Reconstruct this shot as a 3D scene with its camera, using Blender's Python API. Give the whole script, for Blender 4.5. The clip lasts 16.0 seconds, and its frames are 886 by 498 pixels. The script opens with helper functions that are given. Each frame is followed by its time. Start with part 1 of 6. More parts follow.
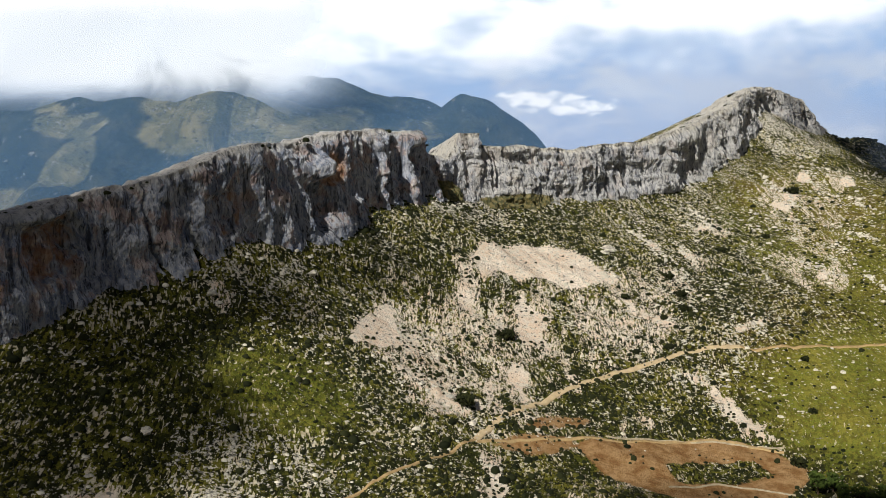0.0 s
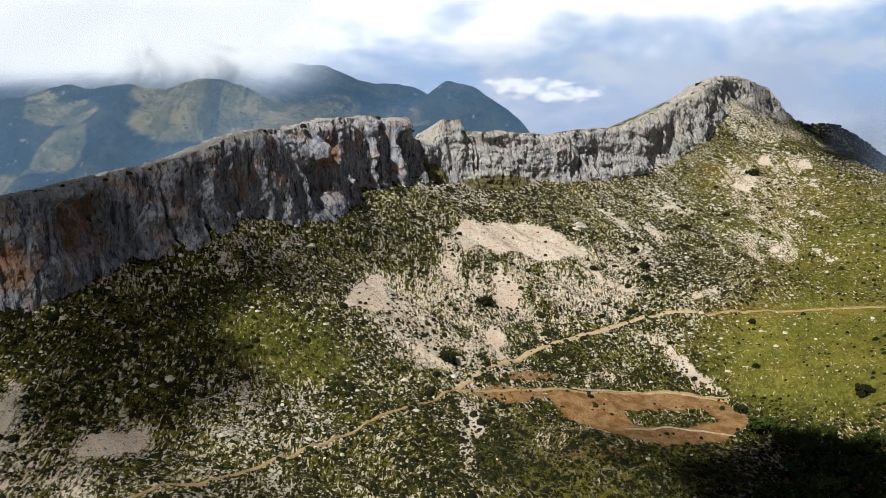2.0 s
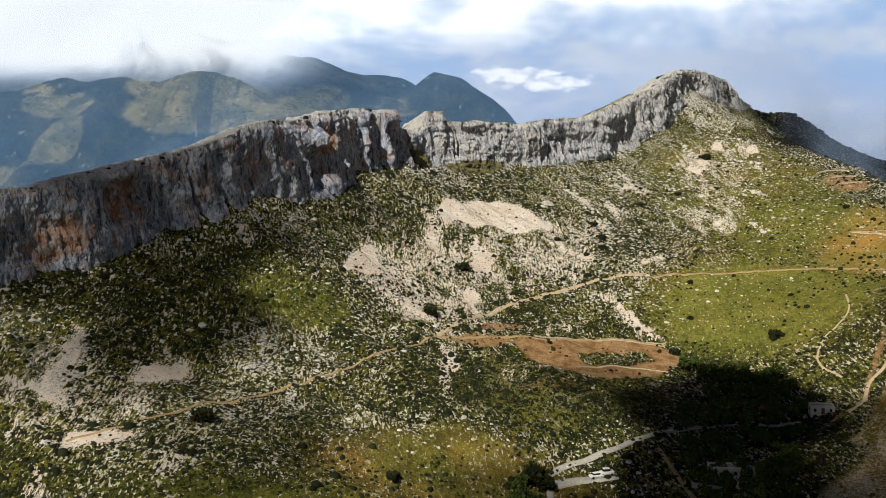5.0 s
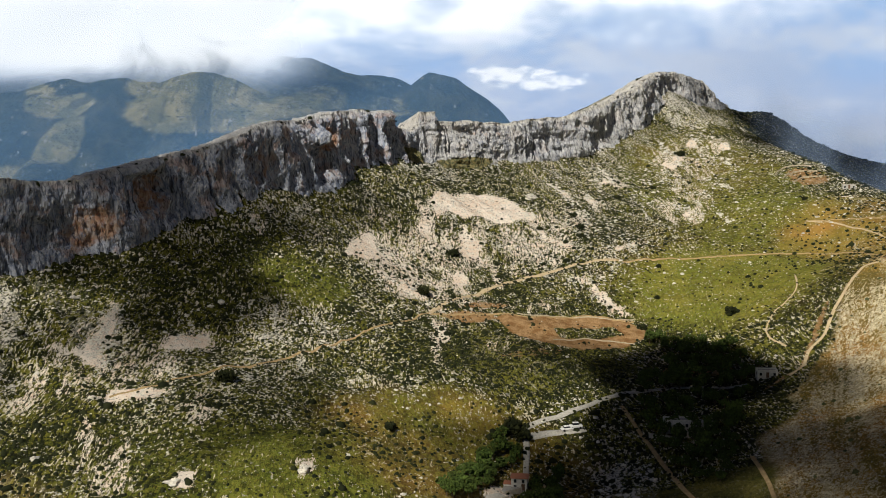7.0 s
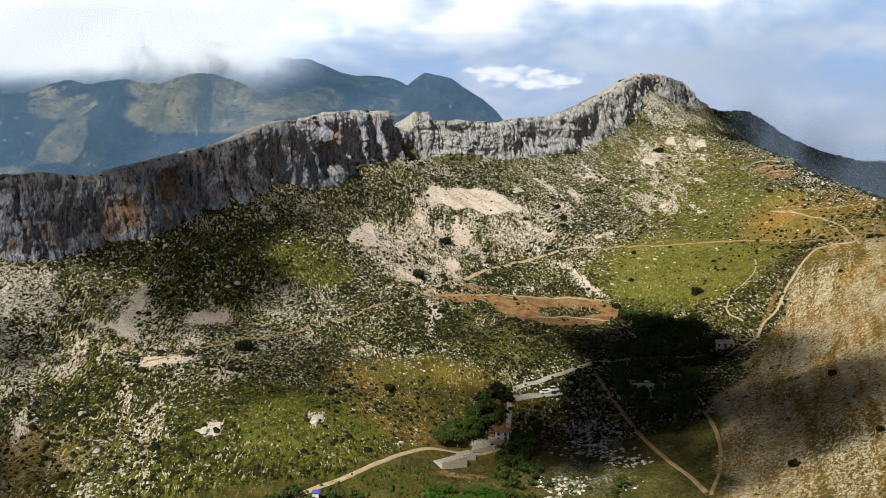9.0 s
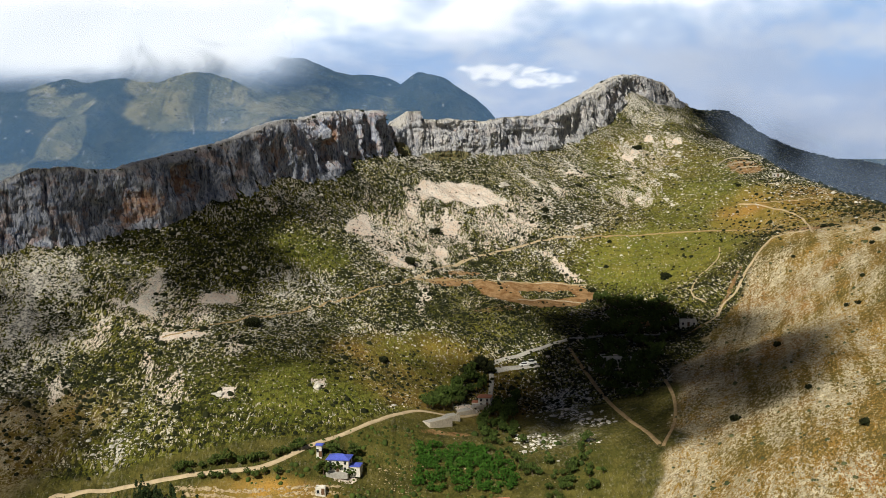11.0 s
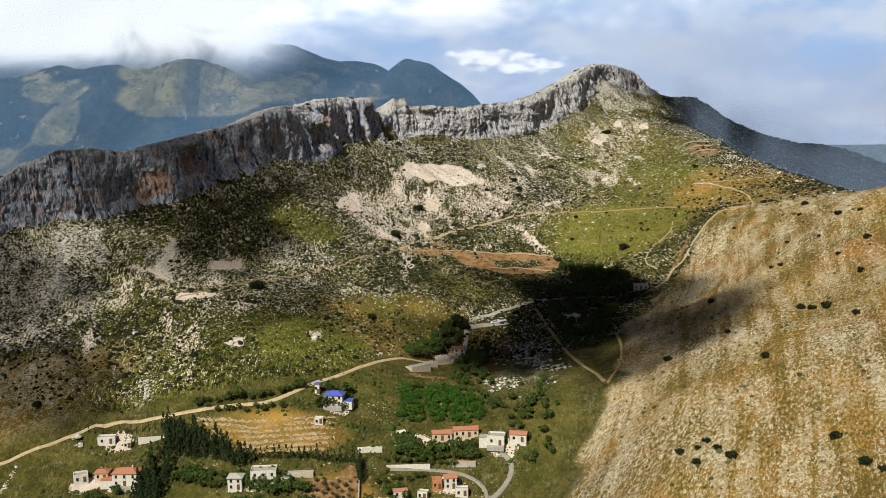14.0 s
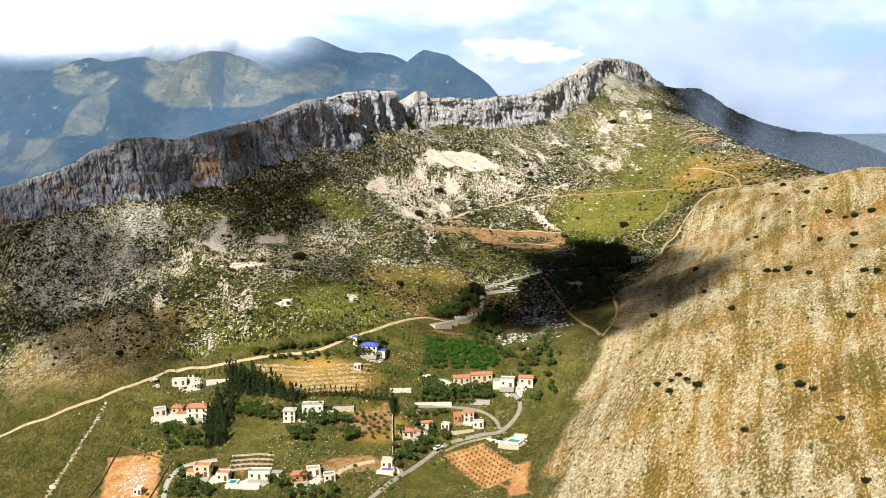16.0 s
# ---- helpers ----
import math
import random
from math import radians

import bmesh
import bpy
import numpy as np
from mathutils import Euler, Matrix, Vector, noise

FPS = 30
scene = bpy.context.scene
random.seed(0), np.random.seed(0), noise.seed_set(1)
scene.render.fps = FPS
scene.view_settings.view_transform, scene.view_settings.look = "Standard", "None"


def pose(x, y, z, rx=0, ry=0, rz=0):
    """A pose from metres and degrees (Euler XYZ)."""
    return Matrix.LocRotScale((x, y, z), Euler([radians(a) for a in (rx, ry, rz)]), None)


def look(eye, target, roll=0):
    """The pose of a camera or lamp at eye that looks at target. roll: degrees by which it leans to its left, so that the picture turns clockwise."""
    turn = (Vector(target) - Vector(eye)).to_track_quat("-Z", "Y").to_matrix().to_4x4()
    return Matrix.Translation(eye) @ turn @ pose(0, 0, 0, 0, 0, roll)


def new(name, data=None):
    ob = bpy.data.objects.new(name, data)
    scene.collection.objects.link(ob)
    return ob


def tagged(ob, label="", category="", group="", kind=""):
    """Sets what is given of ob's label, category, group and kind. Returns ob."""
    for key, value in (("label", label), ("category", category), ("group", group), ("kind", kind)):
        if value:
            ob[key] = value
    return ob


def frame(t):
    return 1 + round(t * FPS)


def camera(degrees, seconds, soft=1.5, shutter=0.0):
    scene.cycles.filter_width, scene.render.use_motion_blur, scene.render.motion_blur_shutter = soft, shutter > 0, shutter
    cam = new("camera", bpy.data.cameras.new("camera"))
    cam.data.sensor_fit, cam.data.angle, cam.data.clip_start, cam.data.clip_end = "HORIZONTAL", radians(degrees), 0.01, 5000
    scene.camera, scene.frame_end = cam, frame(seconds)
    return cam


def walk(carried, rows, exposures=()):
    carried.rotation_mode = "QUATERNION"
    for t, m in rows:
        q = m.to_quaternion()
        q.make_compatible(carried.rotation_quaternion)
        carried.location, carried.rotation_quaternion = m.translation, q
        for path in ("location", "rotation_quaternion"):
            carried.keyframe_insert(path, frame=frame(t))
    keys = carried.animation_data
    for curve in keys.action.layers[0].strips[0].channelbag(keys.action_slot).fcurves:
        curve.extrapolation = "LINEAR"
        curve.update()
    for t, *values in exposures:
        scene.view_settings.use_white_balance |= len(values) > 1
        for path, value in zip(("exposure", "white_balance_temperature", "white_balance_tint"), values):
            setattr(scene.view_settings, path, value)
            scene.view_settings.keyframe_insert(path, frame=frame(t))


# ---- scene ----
cam = camera(48.0, 16.0, 0.6)
METRES, EYE, TILT, LEAN, TURN = 340.0, 135.0, -5.45, 0.0, 0.0
ROWS = [
    (0.0, 0.0000, 0.0000, 0.0000, 0.0000, 0.0000, -0.0000),
    (0.5, 0.0002, -0.0253, -0.0030, -0.2050, -0.2028, -0.0048),
    (1.0, 0.0005, -0.0503, -0.0059, -0.4003, -0.4043, -0.0420),
    (1.5, 0.0010, -0.0753, -0.0090, -0.5899, -0.5933, 0.0320),
    (2.0, 0.0021, -0.1009, -0.0119, -0.7510, -0.7575, 0.1649),
    (2.5, 0.0035, -0.1273, -0.0146, -0.8928, -0.9362, 0.2720),
    (3.0, 0.0044, -0.1550, -0.0173, -1.0785, -1.1005, 0.3424),
    (3.5, 0.0051, -0.1836, -0.0204, -1.1480, -1.2012, 0.3743),
    (4.0, 0.0058, -0.2132, -0.0237, -1.2111, -1.2589, 0.4175),
    (6.5, 0.0091, -0.3664, -0.0393, -1.5309, -1.3539, 0.6753),
    (7.0, 0.0096, -0.3973, -0.0424, -1.5828, -1.3647, 0.6930),
    (7.5, 0.0100, -0.4283, -0.0457, -1.6274, -1.3678, 0.7322),
    (8.0, 0.0104, -0.4595, -0.0491, -1.6651, -1.3754, 0.7543),
    (8.5, 0.0106, -0.4907, -0.0524, -1.7172, -1.3761, 0.8043),
    (9.0, 0.0107, -0.5212, -0.0557, -1.7692, -1.3898, 0.8775),
    (11.5, 0.0135, -0.6637, -0.0697, -2.2397, -1.5075, 0.8710),
    (12.0, 0.0138, -0.6915, -0.0729, -2.3673, -1.5340, 0.8670),
    (12.5, 0.0143, -0.7191, -0.0760, -2.5003, -1.6320, 0.8590),
    (13.0, 0.0150, -0.7459, -0.0784, -2.6208, -1.8282, 0.8631),
    (13.5, 0.0159, -0.7718, -0.0801, -2.7171, -2.0712, 0.8924),
    (14.0, 0.0168, -0.7991, -0.0815, -2.7960, -2.3224, 0.9411),
    (14.5, 0.0165, -0.8318, -0.0833, -2.8955, -2.5347, 0.9725),
    (15.0, 0.0141, -0.8756, -0.0867, -2.7427, -2.7568, 0.9621),
    (15.5, 0.0096, -0.9299, -0.0913, -2.2142, -2.9499, 0.9634),
    (16.0, 0.0043, -0.9847, -0.0952, -1.8312, -2.8918, 0.9756),
]
walk(cam, [(t, pose(0, 0, EYE, TILT, LEAN, TURN) @ pose(METRES * x, METRES * y, METRES * z, 90 + pitch, roll, yaw)) for t, x, y, z, yaw, pitch, roll in ROWS], [(0, 0.0), (4.0, 0.02), (14.5, 0.05), (15.0, 0.34), (15.5, 0.54), (16.0, 0.64)])

# ---- sky, sun, exposure ----
SUN_FROM = Vector((-0.45, -0.70, 0.84)).normalized()
world = bpy.data.worlds.new("sky")
scene.world = world
world.use_nodes = True
wn, wl = world.node_tree.nodes, world.node_tree.links
wn.clear()


def wnode(kind, **values):
    n = wn.new(kind)
    for key, value in values.items():
        n.inputs[key].default_value = value
    return n


def wmath(op, a, b=0.0, clamp=False):
    n = wn.new("ShaderNodeMath")
    n.operation, n.use_clamp = op, clamp
    for slot, value in zip(n.inputs, (a, b)):
        if isinstance(value, (int, float)):
            slot.default_value = value
        else:
            wl.new(value, slot)
    return n.outputs[0]


def wmix(fac, a, b):
    n = wn.new("ShaderNodeMix")
    n.data_type = "RGBA"
    for slot, value in zip((n.inputs[0], n.inputs[6], n.inputs[7]), (fac, a, b)):
        if isinstance(value, (int, float, tuple)):
            slot.default_value = value
        else:
            wl.new(value, slot)
    return n.outputs[2]


sky = wn.new("ShaderNodeTexSky")
sky.sky_type, sky.sun_disc = "NISHITA", False
sky.sun_elevation = math.asin(SUN_FROM.z)
sky.sun_rotation = math.atan2(SUN_FROM.x, SUN_FROM.y)
sky.air_density, sky.dust_density, sky.ozone_density = 1.0, 1.5, 1.5
clear_sky = wnode("ShaderNodeVectorMath")
clear_sky.operation = "SCALE"
wl.new(sky.outputs[0], clear_sky.inputs[0])
clear_sky.inputs["Scale"].default_value = 0.046
way = wn.new("ShaderNodeTexCoord").outputs["Generated"]
split = wn.new("ShaderNodeSeparateXYZ")
wl.new(way, split.inputs[0])
# clouds lie on a level deck: the way up is stretched, so that they flatten towards the horizon
flat = wn.new("ShaderNodeMapping")
flat.inputs["Scale"].default_value = (3.2, 3.2, 7.0)
flat.inputs["Location"].default_value = (0.35, 0.0, 0.2)
wl.new(way, flat.inputs[0])
big = wnode("ShaderNodeTexNoise", Scale=1.1, Detail=7.0, Roughness=0.52, Distortion=0.35)
wl.new(flat.outputs[0], big.inputs["Vector"])
fine = wnode("ShaderNodeTexNoise", Scale=3.4, Detail=6.0, Roughness=0.55, Distortion=0.2)
wl.new(flat.outputs[0], fine.inputs["Vector"])
# level coordinates of the sky: p to the right, q upwards, as seen towards the ridge
ahead = wmath("MAXIMUM", wmath("ABSOLUTE", split.outputs[1]), 0.05)
p_sky, q_sky = wmath("DIVIDE", split.outputs[0], ahead), wmath("DIVIDE", split.outputs[2], ahead)


def wramp(value, lo, hi, a=0.0, b=1.0):
    n = wn.new("ShaderNodeMapRange")
    n.interpolation_type = "SMOOTHSTEP"
    wl.new(value, n.inputs["Value"])
    for key, x in (("From Min", lo), ("From Max", hi), ("To Min", a), ("To Max", b)):
        n.inputs[key].default_value = x
    return n.outputs[0]


curl = wnode("ShaderNodeTexNoise", Scale=16.0, Detail=5.0, Roughness=0.55, Distortion=0.3)
wl.new(flat.outputs[0], curl.inputs["Vector"])


def puff(p, q, rp, rq):
    """A small heap of white cloud at p, q."""
    a = wmath("DIVIDE", wmath("SUBTRACT", p_sky, p), rp)
    b = wmath("DIVIDE", wmath("SUBTRACT", q_sky, q), rq)
    r = wmath("ADD", wmath("MULTIPLY", a, a), wmath("MULTIPLY", b, b))
    return wramp(wmath("ADD", r, wmath("MULTIPLY", wmath("SUBTRACT", curl.outputs[0], 0.5), 7.0)), -0.4, 1.9, 1.0, 0.0)


# a bright deck on the left and high up; thinner grey-blue cloud on the right, open blue between
lean = wmath("MULTIPLY", p_sky, -0.55)
bank = wmath("ADD", wmath("ADD", wmath("MULTIPLY", wmath("SUBTRACT", big.outputs[0], 0.5), 1.15), lean), wmath("MULTIPLY", wmath("SUBTRACT", q_sky, 0.085), 5.5))
cover = wramp(bank, -0.14, 0.20)
haze = wmix(wramp(q_sky, 0.0, 0.10), (0.46, 0.57, 0.84, 1), (0.44, 0.62, 0.95, 1))
veil = wmix(wramp(fine.outputs[0], 0.40, 0.66), haze, (0.80, 0.84, 0.95, 1))
veil = wmix(wramp(big.outputs[0], 0.46, 0.64, 0.0, 0.7), veil, (0.62, 0.66, 0.79, 1))
veil = wmix(0.12, veil, clear_sky.outputs[0])
bright = wmix(wramp(wmath("ADD", wmath("MULTIPLY", fine.outputs[0], 0.6), wmath("MULTIPLY", big.outputs[0], 0.4)), 0.38, 0.56), (0.80, 0.90, 1.06, 1), (1.55, 1.56, 1.58, 1))
heaven = wmix(cover, veil, bright)
heaven = wmix(wmath("MAXIMUM", puff(0.086, 0.055, 0.025, 0.010), puff(0.136, 0.048, 0.030, 0.009)), heaven, (1.2, 1.2, 1.22, 1))
# towards the sun, behind the viewer, the sky is open and blue
heaven = wmix(wramp(split.outputs[1], -0.05, 0.25, 1.0, 0.0), heaven, clear_sky.outputs[0])
# higher up, out of view, the sky is darkened to deepen the shadows
heaven = wmix(wramp(split.outputs[2], 0.16, 0.22, 0.0, 0.97), heaven, (0.012, 0.021, 0.050, 1))
backing = wn.new("ShaderNodeBackground")
wl.new(heaven, backing.inputs[0])
backing.inputs[1].default_value = 1.05
wl.new(backing.outputs[0], wn.new("ShaderNodeOutputWorld").inputs[0])
sun = new("sun", bpy.data.lights.new("sun", "SUN"))
sun.data.energy, sun.data.angle, sun.data.color = 5.0, radians(0.6), (1.0, 0.945, 0.80)
sun.matrix_world = look(SUN_FROM * 1000, (0, 0, 0))

# ---- materials ----


class Nodes:
    """A short hand for one node material."""

    def __init__(self, name, rough=0.9, spec=0.2):
        self.mat = bpy.data.materials.new(name)
        self.mat.use_nodes = True
        self.n, self.l = self.mat.node_tree.nodes, self.mat.node_tree.links
        self.out = self.n["Material Output"]
        self.bsdf = self.n["Principled BSDF"]
        self.bsdf.inputs["Roughness"].default_value = rough
        self.bsdf.inputs["Specular IOR Level"].default_value = spec
        self.pos = self.n.new("ShaderNodeNewGeometry").outputs["Position"]

    def put(self, slot, value):
        if isinstance(value, (int, float)):
            slot.default_value = value
        elif isinstance(value, tuple):
            slot.default_value = value if len(value) == 4 or slot.type == "VECTOR" else (*value, 1)
        else:
            self.l.new(value, slot)

    def attr(self, name, vector=False):
        n = self.n.new("ShaderNodeAttribute")
        n.attribute_name = name
        return n.outputs["Vector"] if vector else n.outputs["Fac"]

    def mapped(self, vector, scale, turn=0.0):
        n = self.n.new("ShaderNodeMapping")
        self.l.new(vector, n.inputs[0])
        n.inputs["Scale"].default_value = scale
        n.inputs["Rotation"].default_value = (0, 0, radians(turn))
        return n.outputs[0]

    def noise(self, scale, detail=4.0, rough=0.55, vector=None, distort=0.0):
        n = self.n.new("ShaderNodeTexNoise")
        self.l.new(self.pos if vector is None else vector, n.inputs["Vector"])
        for key, value in (("Scale", scale), ("Detail", detail), ("Roughness", rough), ("Distortion", distort)):
            n.inputs[key].default_value = value
        return n.outputs["Fac"]

    def ramp(self, value, lo, hi, a=0.0, b=1.0):
        n = self.n.new("ShaderNodeMapRange")
        n.interpolation_type = "SMOOTHSTEP"
        for key, x in (("Value", value), ("From Min", lo), ("From Max", hi), ("To Min", a), ("To Max", b)):
            self.put(n.inputs[key], x)
        return n.outputs[0]

    def math(self, op, a, b=0.0):
        n = self.n.new("ShaderNodeMath")
        n.operation = op
        self.put(n.inputs[0], a), self.put(n.inputs[1], b)
        return n.outputs[0]

    def mix(self, fac, a, b, blend="MIX"):
        n = self.n.new("ShaderNodeMix")
        n.data_type, n.blend_type = "RGBA", blend
        self.put(n.inputs[0], fac), self.put(n.inputs[6], a), self.put(n.inputs[7], b)
        return n.outputs[2]

    def colour(self, value):
        self.put(self.bsdf.inputs["Base Color"], value)
        return self

    def bump(self, height, strength=0.5, distance=0.3):
        n = self.n.new("ShaderNodeBump")
        n.inputs["Strength"].default_value, n.inputs["Distance"].default_value = strength, distance
        self.l.new(height, n.inputs["Height"])
        self.l.new(n.outputs[0], self.bsdf.inputs["Normal"])
        return self


def ground_material():
    m = Nodes("hillside", 0.95, 0.1)
    fall, green, rock, bare = m.attr("fall", True), m.attr("green"), m.attr("rock"), m.attr("bare")
    # turf: olive and mossy, straw between, with a dark low heath
    grass = m.mix(m.ramp(m.noise(0.035, 5), 0.38, 0.62), (0.050, 0.058, 0.009), (0.122, 0.120, 0.018))
    grass = m.mix(green, grass, m.mix(m.ramp(m.noise(0.06, 5, 0.7), 0.35, 0.7), (0.128, 0.158, 0.022), (0.230, 0.232, 0.044)))
    grass = m.mix(m.ramp(m.noise(0.9, 4, 0.65), 0.47, 0.63, 0.0, 0.6), grass, (0.205, 0.176, 0.030))
    tame = m.ramp(m.attr("wild"), 0.12, 0.30, 1.0, 0.0)
    grass = m.mix(m.math("MULTIPLY", tame, 0.75), grass, m.mix(m.ramp(m.noise(0.12, 5, 0.7), 0.38, 0.64), (0.072, 0.069, 0.018), (0.145, 0.122, 0.036)))
    heath = m.math("MULTIPLY", m.math("SUBTRACT", 0.95, m.math("MULTIPLY", green, 0.62)), m.math("SUBTRACT", 1.0, m.math("MULTIPLY", tame, 0.62)))
    grass = m.mix(m.ramp(m.noise(0.22, 7, 0.80), 0.49, 0.55, 0.0, heath), grass, (0.016, 0.020, 0.005))
    grass = m.mix(m.ramp(m.noise(1.0, 3, 0.62, m.mapped(fall, (0.95, 0.42, 0.0))), 0.515, 0.545, 0.0, heath), grass, (0.009, 0.011, 0.004))
    fleck = m.math("ADD", m.noise(1.0, 2.5, 0.62, m.mapped(fall, (1.15, 0.40, 0.0)), 0.3), m.math("MULTIPLY", m.math("SUBTRACT", m.noise(0.07, 5, 0.68), 0.5), 0.46))
    fleck = m.math("ADD", fleck, m.math("MULTIPLY", m.math("SUBTRACT", rock, 0.35), 0.05))
    fleck = m.math("SUBTRACT", fleck, m.math("MULTIPLY", green, 0.055))
    pebble = m.mix(m.ramp(m.noise(0.7, 3, 0.6), 0.4, 0.6), (0.42, 0.37, 0.27), (0.66, 0.60, 0.49))
    grass = m.mix(m.math("MULTIPLY", m.attr("wild"), m.ramp(fleck, 0.585, 0.61, 0.0, 0.92)), grass, pebble)
    gold = m.mix(m.ramp(m.noise(0.25, 6, 0.65), 0.38, 0.64), (0.50, 0.285, 0.066), (0.37, 0.245, 0.062))
    gold = m.mix(m.ramp(m.noise(0.03, 5, 0.6), 0.50, 0.64, 0.0, 0.8), gold, (0.50, 0.235, 0.070))
    gold = m.mix(m.ramp(m.noise(0.055, 4, 0.6), 0.45, 0.62, 0.0, 0.6), gold, (0.22, 0.175, 0.040))
    base = m.mix(m.attr("dry"), grass, gold)
    # pale scree, streaked down the fall line, with tufts standing in it
    streak = m.noise(1.0, 6, 0.68, m.mapped(fall, (0.30, 0.050, 0.0)), 0.5)
    ragged = m.noise(0.55, 6, 0.75)
    sand = m.mix(m.ramp(m.noise(0.12, 5), 0.35, 0.65), (0.66, 0.52, 0.42), (0.78, 0.69, 0.62))
    sand = m.mix(m.ramp(m.noise(0.5, 5, 0.7), 0.42, 0.62), sand, (0.66, 0.59, 0.53))
    tuft = m.ramp(m.noise(1.05, 5, 0.78, m.mapped(fall, (1.25, 0.36, 0.0))), 0.475, 0.515)
    bare = m.math("ADD", bare, m.math("MULTIPLY", m.ramp(bare, 0.1, 0.4), m.math("MULTIPLY", m.math("SUBTRACT", m.noise(1.0, 4, 0.6, m.mapped(fall, (0.085, 0.045, 0.0)), 0.4), 0.5), 1.7)))
    show = m.ramp(m.math("ADD", bare, m.math("ADD", m.math("MULTIPLY", m.math("SUBTRACT", streak, 0.5), 1.9), m.math("MULTIPLY", m.math("SUBTRACT", ragged, 0.5), 1.0))), 0.36, 0.44)
    clear = m.ramp(m.math("ADD", bare, m.math("MULTIPLY", m.math("SUBTRACT", ragged, 0.5), 0.9)), 0.80, 0.92)
    show = m.math("MULTIPLY", show, m.math("MAXIMUM", clear, m.math("SUBTRACT", 1.0, tuft)))
    base = m.mix(show, base, sand)
    # limestone breaking through the turf: long outcrops down the slope, split into blocks
    grain = m.mix(m.ramp(m.noise(1.0, 3, 0.62), 0.42, 0.58), (0.17, 0.165, 0.16), (0.62, 0.59, 0.53))
    ribs = m.noise(1.0, 6, 0.70, m.mapped(fall, (0.12, 0.045, 0.0)), 0.8)
    blocks = m.noise(1.0, 2.6, 0.62)
    cover = m.math("ADD", m.math("ADD", m.math("MULTIPLY", ribs, 0.62), m.math("MULTIPLY", blocks, 0.38)), m.math("MULTIPLY", m.math("SUBTRACT", rock, 0.5), 0.11))
    wild = m.attr("wild")
    base = m.mix(m.math("MULTIPLY", wild, m.ramp(cover, 0.565, 0.60)), base, grain)
    spot = m.noise(0.8, 2.6, 0.62)
    base = m.mix(m.math("MULTIPLY", wild, m.ramp(m.math("ADD", spot, m.math("MULTIPLY", rock, 0.10)), 0.650, 0.675)), base, grain)
    crag = m.ramp(m.math("ADD", m.math("MULTIPLY", m.noise(0.30, 4, 0.62, m.mapped(fall, (1.0, 0.6, 0.0))), 0.55), m.math("MULTIPLY", m.noise(0.85, 2.6, 0.6), 0.45)), 0.505, 0.535)
    base = m.mix(m.math("MULTIPLY", m.attr("crag"), crag), base, grain)
    # the spur's beds: strips of small pale slabs with straw in their joints
    beds = m.attr("beds", True)
    bed = m.noise(1.0, 5, 0.62, m.mapped(beds, (0.20, 0.020, 0.0)), 0.5)
    chips = m.math("ADD", m.math("MULTIPLY", m.noise(1.0, 2.6, 0.62, m.mapped(beds, (1.2, 0.62, 0.0)), 0.5), 0.6), m.math("MULTIPLY", m.noise(1.0, 2.2, 0.6, m.mapped(beds, (2.7, 1.5, 0.0)), 0.3), 0.4))
    broad = m.noise(0.045, 5, 0.62)
    there = m.math("ADD", chips, m.math("ADD", m.math("MULTIPLY", m.math("SUBTRACT", bed, 0.5), 0.46), m.math("MULTIPLY", m.math("SUBTRACT", broad, 0.5), 0.36)))
    gap = m.ramp(there, 0.40, 0.455, 0.8, 0.0)
    there = m.ramp(there, 0.505, 0.53)
    slab = m.mix(m.ramp(m.noise(0.5, 5, 0.75), 0.36, 0.64), (0.44, 0.36, 0.215), (0.80, 0.71, 0.51))
    slab = m.mix(m.ramp(m.noise(1.5, 3, 0.62), 0.53, 0.60, 0.0, 0.8), slab, (0.25, 0.205, 0.13))
    base = m.mix(m.math("MULTIPLY", m.attr("strata"), gap), base, (0.105, 0.085, 0.024))
    base = m.mix(m.math("MULTIPLY", m.attr("strata"), there), base, slab)
    soil = m.mix(m.ramp(m.noise(0.3, 5, 0.65), 0.36, 0.64), (0.22, 0.115, 0.046), (0.37, 0.235, 0.120))
    soil = m.mix(m.ramp(m.attr("soil"), 1.0, 1.15), soil, m.mix(m.ramp(m.noise(0.3, 5, 0.65), 0.36, 0.64), (0.46, 0.215, 0.072), (0.60, 0.36, 0.165)))
    base = m.mix(m.ramp(m.math("ADD", m.attr("soil"), m.math("MULTIPLY", m.math("SUBTRACT", m.noise(0.45, 5, 0.7), 0.5), 1.1)), 0.4, 0.62), base, soil)
    m.colour(base)
    m.bump(m.math("ADD", m.noise(0.7, 6, 0.75), m.math("ADD", m.math("MULTIPLY", bed, 0.5), m.math("MULTIPLY", m.math("MULTIPLY", m.attr("strata"), there), 0.35))), 1.0, 1.1)
    return m.mat


